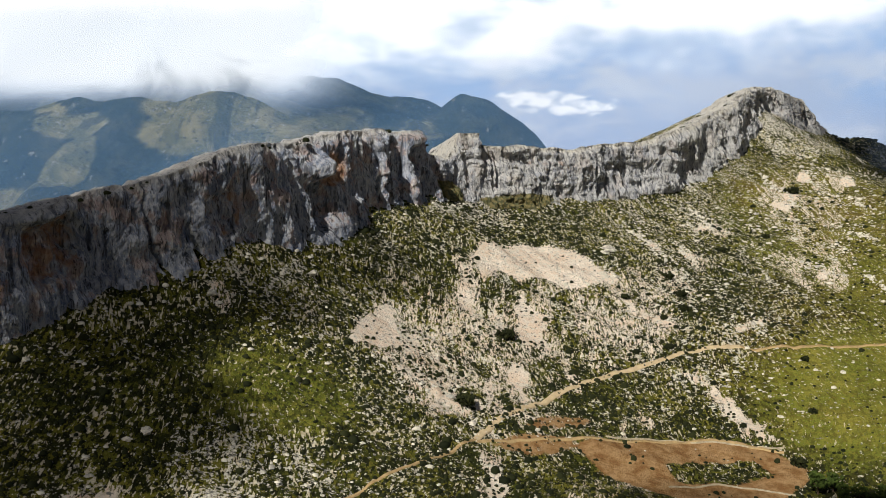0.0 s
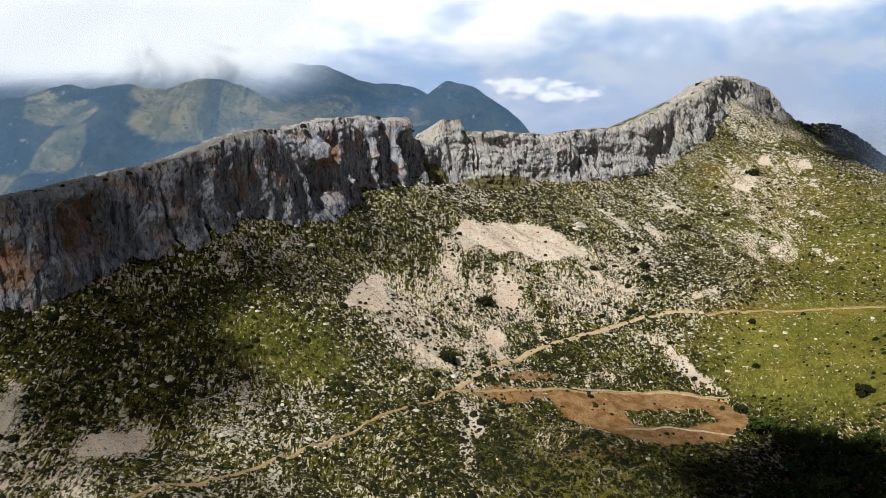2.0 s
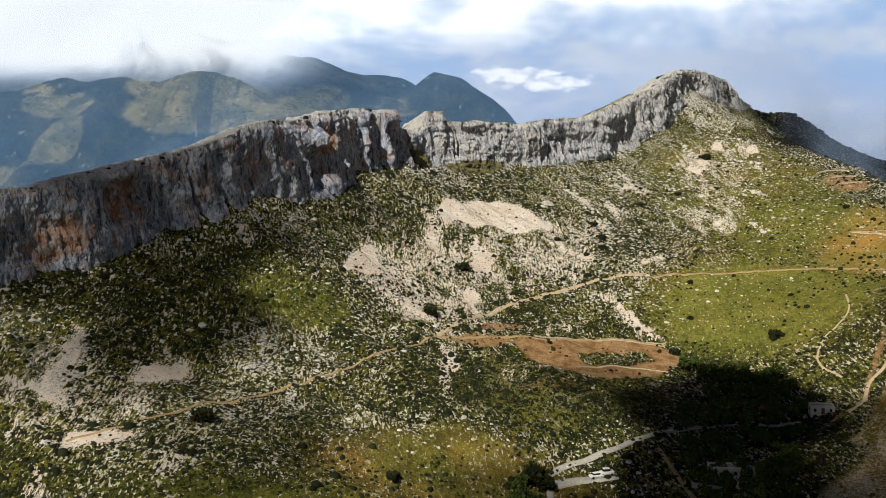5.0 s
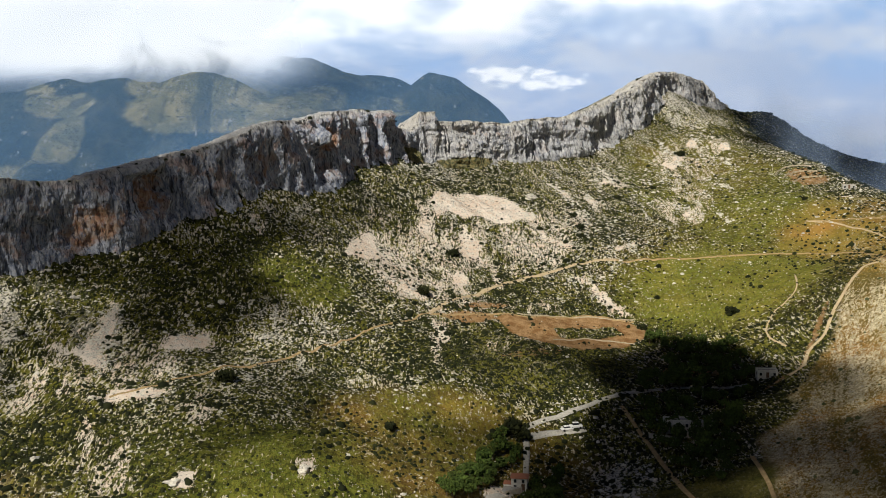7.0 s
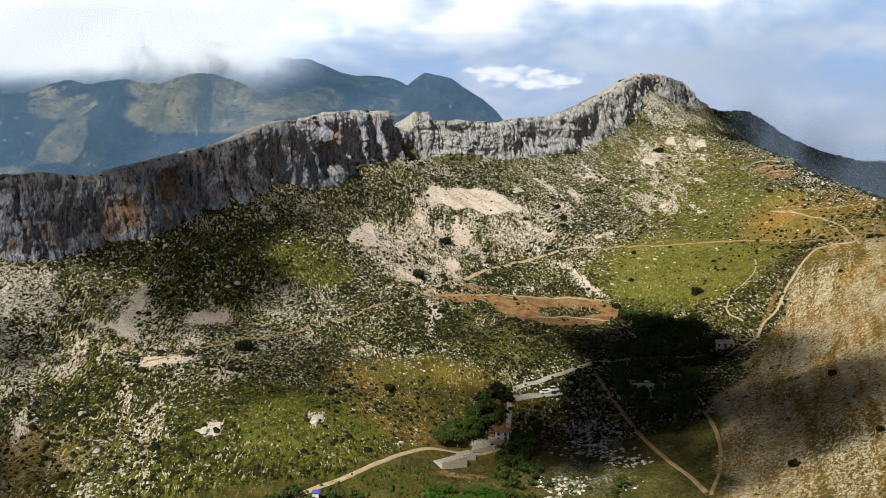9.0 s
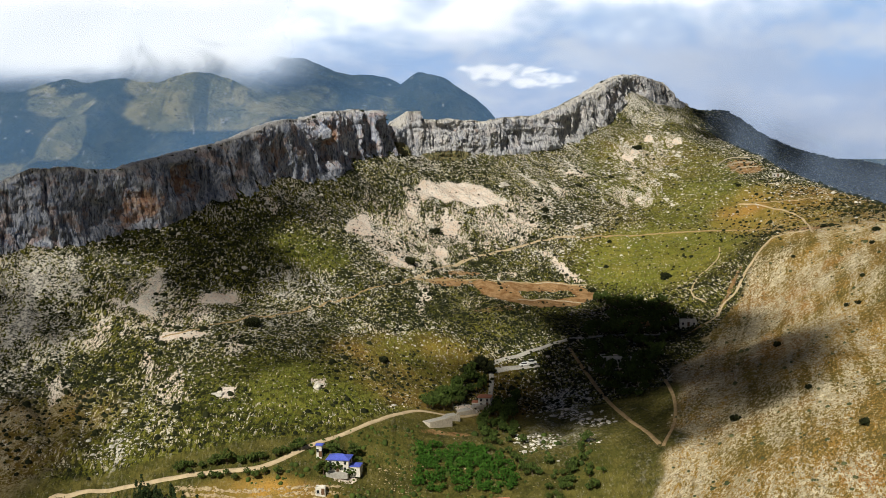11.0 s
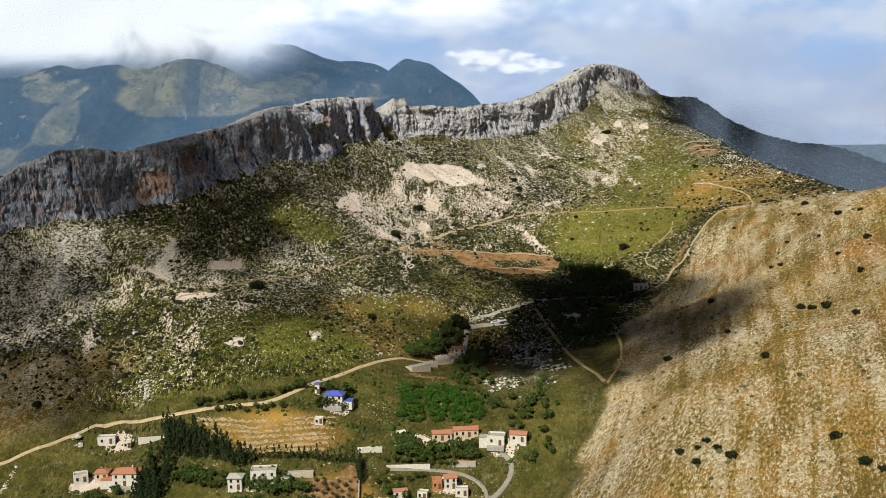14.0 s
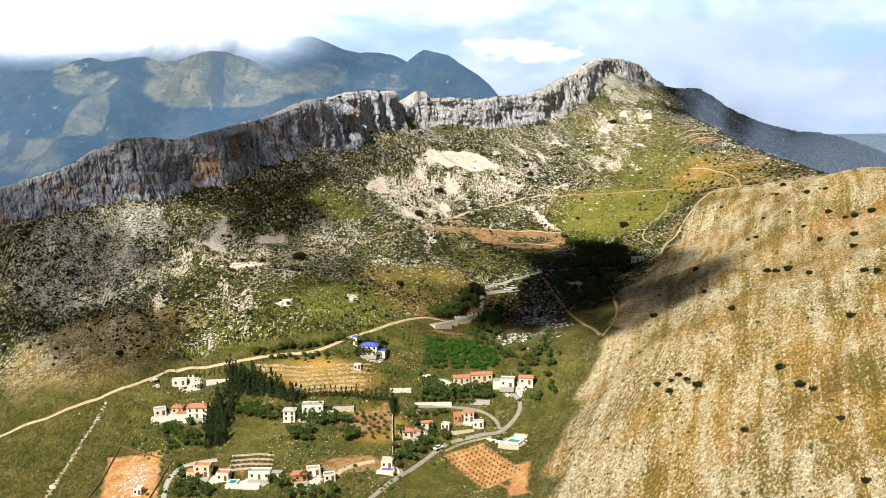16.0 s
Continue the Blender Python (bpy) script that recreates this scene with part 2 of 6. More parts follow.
def cliff_material():
    m = Nodes("limestone_cliff", 0.9, 0.15)
    wall = m.attr("wall", True)
    runs = m.noise(1.0, 7, 0.70, m.mapped(wall, (0.30, 0.075, 0.6)), 0.6)
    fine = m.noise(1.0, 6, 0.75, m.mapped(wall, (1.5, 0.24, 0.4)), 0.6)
    stain = m.noise(1.0, 5, 0.68, m.mapped(wall, (0.55, 0.045, 0.3)), 0.5)
    chip = m.noise(1.7, 5, 0.78)
    blot = m.noise(0.11, 7, 0.70)
    pale = m.attr("pale")
    base = m.mix(m.ramp(runs, 0.40, 0.62), (0.225, 0.265, 0.385), (0.54, 0.57, 0.68))
    base = m.mix(m.math("MULTIPLY", m.math("SUBTRACT", 1.0, m.math("MULTIPLY", pale, 0.8)), m.ramp(blot, 0.515, 0.60, 0.0, 0.6)), base, (0.45, 0.29, 0.235))
    base = m.mix(m.math("MULTIPLY", pale, m.ramp(runs, 0.30, 0.55, 0.45, 0.95)), base, (0.58, 0.555, 0.52))
    base = m.mix(m.ramp(fine, 0.53, 0.64, 0.0, 0.75), base, (0.64, 0.64, 0.66))
    base = m.mix(m.ramp(chip, 0.57, 0.64, 0.0, 0.7), base, (0.74, 0.72, 0.68))
    dim = m.math("SUBTRACT", 0.85, m.math("MULTIPLY", pale, 0.45))
    base = m.mix(m.ramp(stain, 0.54, 0.62, 0.0, dim), base, (0.075, 0.082, 0.105))
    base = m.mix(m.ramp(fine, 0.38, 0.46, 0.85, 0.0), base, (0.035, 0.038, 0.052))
    rust = m.mix(m.ramp(m.noise(0.5, 6, 0.7), 0.4, 0.6), (0.36, 0.17, 0.09), (0.52, 0.35, 0.24))
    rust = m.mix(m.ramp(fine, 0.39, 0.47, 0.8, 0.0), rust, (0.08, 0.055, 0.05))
    base = m.mix(m.ramp(m.math("ADD", m.attr("rust"), m.math("MULTIPLY", m.math("SUBTRACT", m.noise(0.22, 6, 0.68), 0.5), 2.2)), 0.34, 0.95, 0.0, 0.85), base, rust)
    base = m.mix(m.ramp(m.math("ADD", m.attr("ledge"), m.math("MULTIPLY", m.math("SUBTRACT", m.noise(0.6, 5, 0.7), 0.5), 1.2)), 0.5, 0.75, 0.0, 0.9), base, m.mix(m.ramp(m.noise(0.8, 4), 0.4, 0.6), (0.07, 0.075, 0.015), (0.22, 0.18, 0.06)))
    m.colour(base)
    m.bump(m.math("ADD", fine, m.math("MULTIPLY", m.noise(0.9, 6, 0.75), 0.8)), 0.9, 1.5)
    return m.mat


def mountain_material():
    m = Nodes("far_mountain", 0.95, 0.1)
    wild = m.mix(m.ramp(m.noise(0.012, 6, 0.6), 0.42, 0.62), (0.014, 0.021, 0.012), (0.050, 0.052, 0.026))
    # sun through cloud gaps is painted as golden patches on dark slopes
    lit_slope = m.mix(m.ramp(m.noise(0.012, 6, 0.62), 0.38, 0.62), (0.120, 0.114, 0.044), (0.270, 0.230, 0.105))
    lit_slope = m.mix(m.ramp(m.noise(0.045, 6, 0.75), 0.57, 0.68), lit_slope, (0.40, 0.35, 0.24))
    base = m.mix(m.ramp(m.math("ADD", m.attr("sun_patch"), m.math("MULTIPLY", m.math("SUBTRACT", m.noise(0.008, 8, 0.70), 0.5), 1.25)), 0.22, 0.74), wild, lit_slope)
    base = m.mix(m.ramp(m.noise(0.07, 5, 0.75), 0.57, 0.64, 0.0, 0.8), base, (0.016, 0.024, 0.010))
    gully = m.noise(1.0, 6, 0.62, m.mapped(m.pos, (0.011, 0.003, 0.0045)), 0.8)
    base = m.mix(m.ramp(gully, 0.52, 0.60, 0.0, 0.7), base, (0.020, 0.028, 0.014))
    base = m.mix(m.ramp(m.noise(0.05, 5, 0.72, m.mapped(m.pos, (1.0, 0.4, 0.6))), 0.62, 0.68, 0.0, 0.6), base, (0.36, 0.32, 0.25))
    m.colour(base)
    m.bump(m.noise(0.012, 8, 0.66), 1.0, 60.0)
    return m.mat


def cloud_haze_material(name, thick, lo, hi, soft, tone=(0.92, 0.93, 0.95), glow=0.0):
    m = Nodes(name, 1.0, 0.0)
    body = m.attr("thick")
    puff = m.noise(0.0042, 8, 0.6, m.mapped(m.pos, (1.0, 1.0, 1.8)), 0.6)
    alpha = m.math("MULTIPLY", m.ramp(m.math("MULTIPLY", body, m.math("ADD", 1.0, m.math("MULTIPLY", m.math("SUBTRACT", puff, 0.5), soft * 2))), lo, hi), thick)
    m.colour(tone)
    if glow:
        # the bank's sunlit white is put in as emission, bluer where it thins
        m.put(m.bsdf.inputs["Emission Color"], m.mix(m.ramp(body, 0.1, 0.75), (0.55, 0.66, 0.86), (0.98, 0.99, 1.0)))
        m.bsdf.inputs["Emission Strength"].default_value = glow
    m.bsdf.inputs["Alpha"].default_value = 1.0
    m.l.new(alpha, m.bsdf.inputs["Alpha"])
    return m.mat


HILLSIDE, CLIFF, MOUNTAIN = ground_material(), cliff_material(), mountain_material()
# ---- landforms: spot heights (x, y, z) along the lines that shape the place ----
VALLEY = [(-120, 20, 0), (-84, 52, 14), (-41, 44, 15), (-10, 40, 11), (21, 50, 11), (38, 38, 6), (-40, 0, 0), (10, -10, -2), (45, -5, 4), (64, 45, 16), (40, 62, 21), (-100, -40, -8), (20, -60, -8)]
HAMLET = [(-46, 72, 26), (-18, 82, 31), (-8, 84, 29), (16, 116, 33), (40, 126, 29), (67, 80, 32), (82, 68, 36), (32, 145, 31), (40, 157, 31), (-95, 62, 17), (-130, 80, 34), (80, 110, 34), (85, 150, 38), (70, 185, 42)]
SLOPE = [(-68, 98, 42), (-95, 112, 43), (-26, 119, 47), (-88, 154, 58), (-58, 171, 58), (-72, 197, 65), (-137, 163, 61), (-135, 105, 43), (8, 251, 64), (-18, 310, 89), (-40, 300, 100), (62, 385, 101), (110, 315, 76), (93, 257, 53), (127, 250, 60), (128, 207, 48), (60, 215, 50), (20, 190, 50)]
SHOULDER = [(159, 453, 109), (134, 474, 118), (217, 363, 99), (230, 378, 102), (231, 300, 94), (240, 440, 112), (238, 545, 128), (195, 238, 82), (180, 300, 78), (200, 480, 120), (160, 380, 92)]
SPUR = [(87, 23, 40), (83, -7, 34), (118, -3, 52), (130, -31, 53), (126, 77, 59), (152, 60, 64), (145, 108, 61), (163, 130, 68), (105, 79, 43), (187, 85, 83), (181, 236, 84), (203, 130, 99), (215, 90, 100), (196, 190, 87), (190, 20, 88), (170, -50, 74), (250, 110, 96), (150, 180, 56), (120, -90, 46)]
BEYOND = [(300, 420, 82), (330, 560, 90), (300, 300, 78), (345, 200, 62), (330, 40, 60), (300, 650, 118), (-250, 150, 55), (-240, 60, 20), (-180, 20, 2), (-330, 140, 35)]
RIDGE = [(-330, 120), (-215, 168), (-160, 196), (-122, 218), (-92, 252), (-60, 288), (-34, 330), (-8, 378), (28, 412), (70, 440), (115, 472), (150, 520), (180, 568), (214, 606), (248, 655), (285, 715), (342, 758), (410, 775), (560, 800), (760, 840)]


def spline(points, step):
    """A smooth line (Catmull-Rom) through points, one place every step metres."""
    p = np.array(points, float)
    p = np.vstack([2 * p[0] - p[1], p, 2 * p[-1] - p[-2]])
    out = []
    for a, b, c, d in zip(p, p[1:], p[2:], p[3:]):
        n = max(2, int(np.linalg.norm((c - b)[:2]) / step))
        u = np.linspace(0, 1, n, endpoint=False)[:, None]
        out.append(0.5 * (2 * b + (c - a) * u + (2 * a - 5 * b + 4 * c - d) * u**2 + (3 * b - a - 3 * c + d) * u**3))
    return np.vstack(out + [p[-2:-1]])


def along(x, keys):
    """A value that glides through the keys (place, value)."""
    k = np.array(keys, float)
    return np.interp(x, k[:, 0], k[:, 1])
# heights of the cliff's foot and crest along the ridge (metres of arc, height)
FOOT = [(0, 40), (60, 62), (134, 80), (166, 81), (187, 87), (209, 85), (220, 85), (234, 88.5), (250, 92), (268, 96), (278, 97), (302, 103.5), (324, 106), (342, 105), (358, 106), (377, 109), (398, 115), (430, 119.5), (456, 113), (484, 114), (512, 115.5), (533, 115), (555, 116.5), (585, 121), (616, 130), (656, 136), (672, 140), (682, 152), (700, 158), (722, 157), (734, 152), (750, 149), (768, 149), (789, 147), (832, 148), (895, 146), (920, 145), (953, 133), (985, 121), (1014, 111), (1058, 101), (1132, 90), (1300, 72)]
CREST = [(0, 44), (60, 74), (135, 95), (162, 102), (185, 113), (199, 118), (211, 119), (220, 118), (229, 116), (240, 117.7), (261, 122), (290, 126), (304, 130), (318, 134), (336, 138), (355, 139), (378, 142.5), (405, 143.5), (431, 144), (435, 142), (439, 134.5), (446, 134), (454, 136), (456.5, 143), (464, 143), (467, 138.5), (493, 138.2), (514, 137), (533, 140.3), (555, 140.6), (579, 146.4), (615, 153.2), (644, 160), (667, 168.4), (692, 172), (719, 173), (756, 170.8), (783, 166), (792, 160), (806, 155), (832, 152), (895, 147.5), (920, 146), (953, 134), (985, 122), (1014, 112), (1058, 102), (1132, 90), (1300, 72)]
# hollows in the cliff: arc, height share, half width, half height, depth, rust
CAVES = [(268, 0.62, 10, 0.32, 5.0, 0.8), (366, 0.40, 7, 0.30, 8.0, 0.1), (374, 0.68, 7, 0.20, 2.0, 0.9), (243, 0.40, 13, 0.28, 1.0, 0.8), (222, 0.45, 8, 0.25, 1.2, 0.4), (322, 0.45, 9, 0.28, 1.4, 0.55), (423, 0.65, 6, 0.22, 6.0, 0.2), (703, 0.35, 24, 0.55, 3.5, 0.0), (165, 0.55, 9, 0.25, 1.5, 0.7), (498, 0.7, 14, 0.16, 0.6, 0.4)]
# grassy ledges: arc, height share, half width, half height
LEDGES = [(712, 0.10, 16, 0.12), (445, 0.25, 12, 0.5), (480, 0.15, 30, 0.2)]
# the bare scree below the ridge, the pale plots of the lower slope, and the ploughed terrace with its fallow middle
SCREE = [[(9, 349), (16, 361), (28, 372), (38, 377), (48, 375), (58, 367), (64, 357), (55, 350), (43, 346), (36, 350), (28, 344), (19, 346), (13, 336)], [(-27, 278), (-24, 294), (-17, 313), (-14, 303), (-12, 290), (-16, 284)], [(25, 305), (30, 312), (34, 322), (29, 328), (25, 318)]]
PLOTS = [[(-116, 180), (-104, 182), (-101, 206), (-97, 195), (-99, 186), (-93, 170), (-97, 172), (-105, 178)], [(-80, 184), (-79, 195), (-68, 203), (-66, 196), (-72, 188)], [(-89, 159), (-71, 161), (-74, 156), (-89, 150)]]
PLOUGHED = [(35, 257), (53, 264), (71, 269), (88, 265), (95, 256), (94, 248), (84, 238), (66, 232), (52, 236), (40, 245)]
FALLOW = [(57, 252), (72, 257), (82, 258), (87, 252), (74, 245), (59, 244)]
# patches on the ground: x, y, half lengths, turn, strength
BARE = [(8, 322, 4, 30, 6, 0.9), (16, 318, 3, 22, -8, 0.85), (27, 318, 4, 24, 10, 0.85), (19, 284, 4, 14, 5, 1.0), (13, 276, 4, 17, 5, 1.0), (68, 335, 6, 22, 28, 0.85), (-9, 285, 15, 22, 20, 0.80), (-2, 268, 3, 18, 5, 0.9), (36, 300, 3, 20, 6, 0.8), (48, 330, 4, 20, 16, 0.75), (84, 285, 3, 26, 25, 0.95), (9, 233, 2.5, 13, 10, 1.0), (58, 277, 2.5, 9, 0, 0.9), (-8, 282, 12, 25, 92, 0.58), (12, 306, 9, 34, 89, 0.52), (41, 320, 9, 17, 85, 0.5), (11, 267, 5, 20, 89, 0.95), (-1, 262, 5, 12, 90, 0.9), (-96, 186, 4, 22, 12, 0.62), (-112, 160, 4, 14, 10, 0.6), (-88, 138, 3, 16, 6, 0.7), (-74, 122, 2.5, 20, 6, 0.8), (-60, 150, 4, 14, 8, 0.5), (10, 220, 26, 3.5, 89, 0.9)]
# slopes that break into crags
CRAGGY = [(-160, 150, 40, 50, 10, 1.0), (-125, 185, 34, 24, 17, 0.9), (-190, 175, 34, 30, 13, 1.0), (-130, 128, 26, 20, 10, 0.6), (-137, 84, 30, 22, 45, 0.9), (10, 390, 26, 16, 35, 0.7), (52, 102, 15, 24, -10, 0.6), (-20, 330, 24, 14, 40, 0.4)]
ROCKY = [(-160, 150, 46, 60, 10, 1.0), (-138, 188, 26, 18, 17, 1.0), (-179, 155, 26, 14, 13, 0.9), (-96, 190, 14, 26, 9, 0.8), (-85, 100, 14, 22, 8, 0.7), (52, 102, 17, 26, -10, 1.0), (64, 136, 14, 24, -10, 0.9), (-133, 150, 26, 26, 0, 0.8), (80, 330, 50, 50, 0, 0.55), (165, 450, 34, 50, 0, 0.85), (-20, 270, 40, 60, 30, 0.5), (0, 235, 30, 26, 10, 0.5), (-40, 215, 30, 24, 0, 0.8), (10, 390, 26, 16, 35, 0.9), (200, 560, 40, 30, 45, 0.9)]
MEADOW = [(135, 280, 56, 54, 10, 1.0), (172, 430, 62, 100, 0, 0.55), (-40, 244, 26, 20, 30, 0.6), (175, 350, 50, 60, 0, 0.75), (-27, 118, 36, 26, 24, 0.75), (183, 409, 26, 50, -15, 0.5), (185, 312, 34, 36, 0, 0.7), (-6, 91, 14, 12, 0, 0.8), (10, 165, 34, 24, 30, 0.6), (-130, 50, 46, 26, 20, 0.2), (-40, 112, 80, 40, 20, 0.3), (0, 40, 120, 70, 0, 0.22), (58, 62, 14, 40, -25, 0.6), (10, 8, 16, 16, 20, 0.9), (-62, 33, 9, 18, 0, 0.7), (-55, 28, 14, 16, 0, 0.8), (15, 12, 16, 14, 0, 0.9)]
SOIL = [(32, 268, 16, 5, 35, 0.6), (47, 223, 20, 5, 20, 0.45), (24, 253, 18, 6, 25, 0.65), (220, 409, 16, 26, -10, 0.6), (38, 0, 3.6, 13, -10, 1.2), (26.5, 15.5, 9, 15, 28, 1.2), (-102.5, 14, 10.5, 17, 8, 1.2), (-10, 44, 6, 12, 0, 0.6), (-18, 40, 12, 8, 0, 0.75), (-22, 14, 16, 7, 10, 0.8), (196, 245, 16, 14, 0, 0.7), (145, 210, 2, 30, -35, 0.55), (128, 195, 12, 2, 30, 0.5), (105, 215, 18, 6, -5, 0.6), (16, 106, 12, 3, 10, 0.55), (-60, 15, 12, 8, 0, 0.5)]
# mountains: x, y, top, fall, stretch
MASSIFS = [(58, 2300, 266, 0.66, 1.0), (-70, 2210, 196, 0.50, 1.0), (-120, 2380, 186, 0.42, 1.3), (-300, 2500, 325, 0.50, 1.15), (-520, 2450, 362, 0.52, 0.8), (-780, 2520, 440, 0.42, 1.5), (-1250, 2600, 480, 0.42, 1.6), (-1800, 2500, 440, 0.42, 1.4), (-430, 2150, 150, 0.40, 1.0)]
BARE += [(163, 470, 5, 8, -14, 1.3), (157, 461, 4, 6, 0, 1.3), (179, 497, 4, 7, -14, 1.25), (199, 491, 4, 12, -17, 1.2), (97, 390, 3, 6, 0, 1.2), (114, 430, 4, 6, 0, 1.15), (84, 394, 3, 8, 8, 1.15), (149, 381, 3, 8, -12, 1.15), (6, 302, 34, 42, 35, 0.46), (48, 322, 26, 40, 20, 0.42), (75, 352, 26, 26, 0, 0.45), (-95, 176, 30, 28, 10, 0.34), (-78, 122, 12, 24, 10, 0.36), (165, 462, 26, 50, -14, 0.36), (150, 400, 22, 40, -14, 0.36), (30, 262, 30, 14, 25, 0.3), (45, 235, 30, 14, 20, 0.32), (160, 466, 6, 15, -14, 0.72), (194, 495, 5, 30, -17, 0.6), (136, 371, 4, 14, -14, 0.7), (150, 375, 4, 26, -16, 0.62), (121, 429, 6, 14, -12, 0.6), (97, 382, 5, 12, -10, 0.65), (103, 328, 6, 5, 0, 1.0), (82, 285, 3, 22, 12, 0.85), (65, 323, 10, 16, 0, 0.55), (-58, 109, 4, 5, 0, 1.0), (-27, 117, 3, 6, 0, 1.0), (-60, 268, 5, 5, 0, 0.8), (-116, 120, 6, 9, 20, 0.8)]
# cloud shadows: x, y, z of their middle on the ground, half lengths, turn
CLOUDS = [(124, 166, 54, 30, 40, -30, 430, 0.84), (68, 126, 33, 26, 42, -10, 430, 0.80), (100, 206, 44, 37, 43, 10, 430, 0.995), (88, 150, 38, 30, 54, 8, 430, 0.99), (126, 118, 52, 36, 44, -20, 430, 0.88), (108, 106, 48, 28, 44, -25, 430, 0.6), (102, 86, 44, 28, 28, 0, 430, 0.72), (120, 98, 52, 28, 32, -20, 430, 0.72), (50, 144, 34, 36, 32, 35, 430, 0.90), (24, 160, 40, 24, 20, 30, 430, 0.55), (46, 126, 33, 36, 34, 20, 430, 0.86), (-74, 264, 96, 64, 34, 50, 430, 0.84), (-30, 318, 104, 34, 24, 50, 430, 0.5), (58, 222, 50, 34, 26, 10, 430, 0.5), (-82, 220, 80, 44, 44, 0, 430, 0.83), (-120, 240, 106, 50, 28, 42, 430, 0.66), (-96, 186, 68, 36, 30, 10, 430, 0.55), (-44, 158, 52, 30, 40, 10, 430, 0.45), (-185, 140, 75, 62, 95, 10, 430, 0.78), (-140, 86, 45, 46, 36, 35, 430, 0.72), (-165, 214, 98, 66, 44, 20, 430, 0.6), (420, 740, 100, 250, 200, 20, 430, 0.85), (372, 560, 98, 112, 310, -5, 430, 0.93)]

# sunlit patches painted on the far mountains: x, height, half lengths, strength
SUN_PATCHES = [(-692, 118, 52, 44, 1.1), (-728, 188, 62, 26, 1.05), (-790, 226, 34, 24, 1.0), (-470, 176, 120, 36, 1.1), (-385, 205, 140, 52, 0.95), (-330, 180, 90, 34, 0.9), (-230, 200, 100, 48, 0.75), (-1000, 45, 300, 34, 1.0), (-60, 195, 70, 22, 0.6), (-520, 235, 90, 35, 0.8)]
YARDS = [(-97, 50), (-89, 48), (-92, 66), (-42, 41), (-18, 76), (10, 64), (24, 64), (42, 58), (20, 44), (2, 37), (-72, 10), (-58, 4), (-37, 5), (-8, 12), (26, 134), (38, 30), (88, 164)]


def smooth(x, lo, hi):
    u = np.clip((x - lo) / (hi - lo), 0, 1)
    return u * u * (3 - 2 * u)


def lattice(x, y, seed):
    """Smooth noise between 0 and 1 over a plane."""
    i, j = np.floor(x).astype(np.int64), np.floor(y).astype(np.int64)
    u, v = x - i, y - j
    u, v = u * u * (3 - 2 * u), v * v * (3 - 2 * v)

    def knot(a, b):
        h = (a * 374761393 + b * 668265263 + seed * 974634777) & 0xFFFFFFFF
        h = ((h ^ (h >> 13)) * 1274126177) & 0xFFFFFFFF
        return ((h ^ (h >> 16)) & 0xFFFF) / 65535.0

    return (knot(i, j) * (1 - u) + knot(i + 1, j) * u) * (1 - v) + (knot(i, j + 1) * (1 - u) + knot(i + 1, j + 1) * u) * v


def fbm(x, y, size, octaves=4, seed=1):
    total, weight = 0.0, 0.0
    for k in range(octaves):
        total = total + lattice(x / size * 2**k + 17.3 * k, y / size * 2**k - 9.1 * k, seed + k) * 0.5**k
        weight += 0.5**k
    return total / weight


LINE = spline(RIDGE, 2.0)
ARC = np.r_[0, np.cumsum(np.linalg.norm(np.diff(LINE, axis=0), axis=1))]
# the ridge's front: its unit normal on the valley side
TANGENT = np.gradient(LINE, axis=0)
TANGENT /= np.linalg.norm(TANGENT, axis=1)[:, None]
FRONT = np.stack([TANGENT[:, 1], -TANGENT[:, 0]], 1)


def foot_z(a):
    return along(a, FOOT)


def crest_z(a):
    return along(a, CREST)


def ridge_at(x, y):
    """For places: the arc along the ridge and how far they lie in front of it (behind: minus)."""
    x, y = np.asarray(x, float).ravel(), np.asarray(y, float).ravel()
    arc, off = np.empty(len(x)), np.empty(len(x))
    for k in range(0, len(x), 20000):
        s = slice(k, k + 20000)
        d = (x[s, None] - LINE[None, ::3, 0]) ** 2 + (y[s, None] - LINE[None, ::3, 1]) ** 2
        i = np.clip(d.argmin(1) * 3, 0, len(LINE) - 1)
        dx, dy = x[s] - LINE[i, 0], y[s] - LINE[i, 1]
        arc[s] = ARC[i] + np.clip(dx * TANGENT[i, 0] + dy * TANGENT[i, 1], -3, 3)
        side = dx * FRONT[i, 0] + dy * FRONT[i, 1]
        off[s] = np.sign(side) * np.maximum(np.abs(side), np.sqrt(d.min(1)) * 0.97)
    return arc, off


def tilted(x, y):
    """The brown ridge of tilted strata: its share, and the ways across and along its beds."""
    w = fbm(x, y, 18, 3, 22) - 0.5
    share = blob(x + 22 * w, y + 18 * w, -132, 88, 48, 26, 30)
    return share, -0.57 * x + 0.82 * y + 3 * w, 0.82 * x + 0.57 * y


SPUR_EDGE = [(-120, 30), (0, 48), (45, 66), (75, 84), (140, 104), (190, 132), (240, 176), (300, 230)]
SPOTS = VALLEY + HAMLET + SLOPE + SHOULDER + SPUR + BEYOND
for a in np.arange(60.0, ARC[-1], 22.0):
    i = int(np.searchsorted(ARC, a))
    SPOTS = SPOTS + [(*(LINE[i] + 2 * FRONT[i]), float(foot_z(a)))]
    SPOTS = SPOTS + [(*(LINE[i] - 25 * FRONT[i]), float(foot_z(a)) + (14 if a < 840 else -9))]
KNOTS = np.array(SPOTS, float)


def plate(r2):
    return 0.5 * r2 * np.log(r2 + 1e-6)


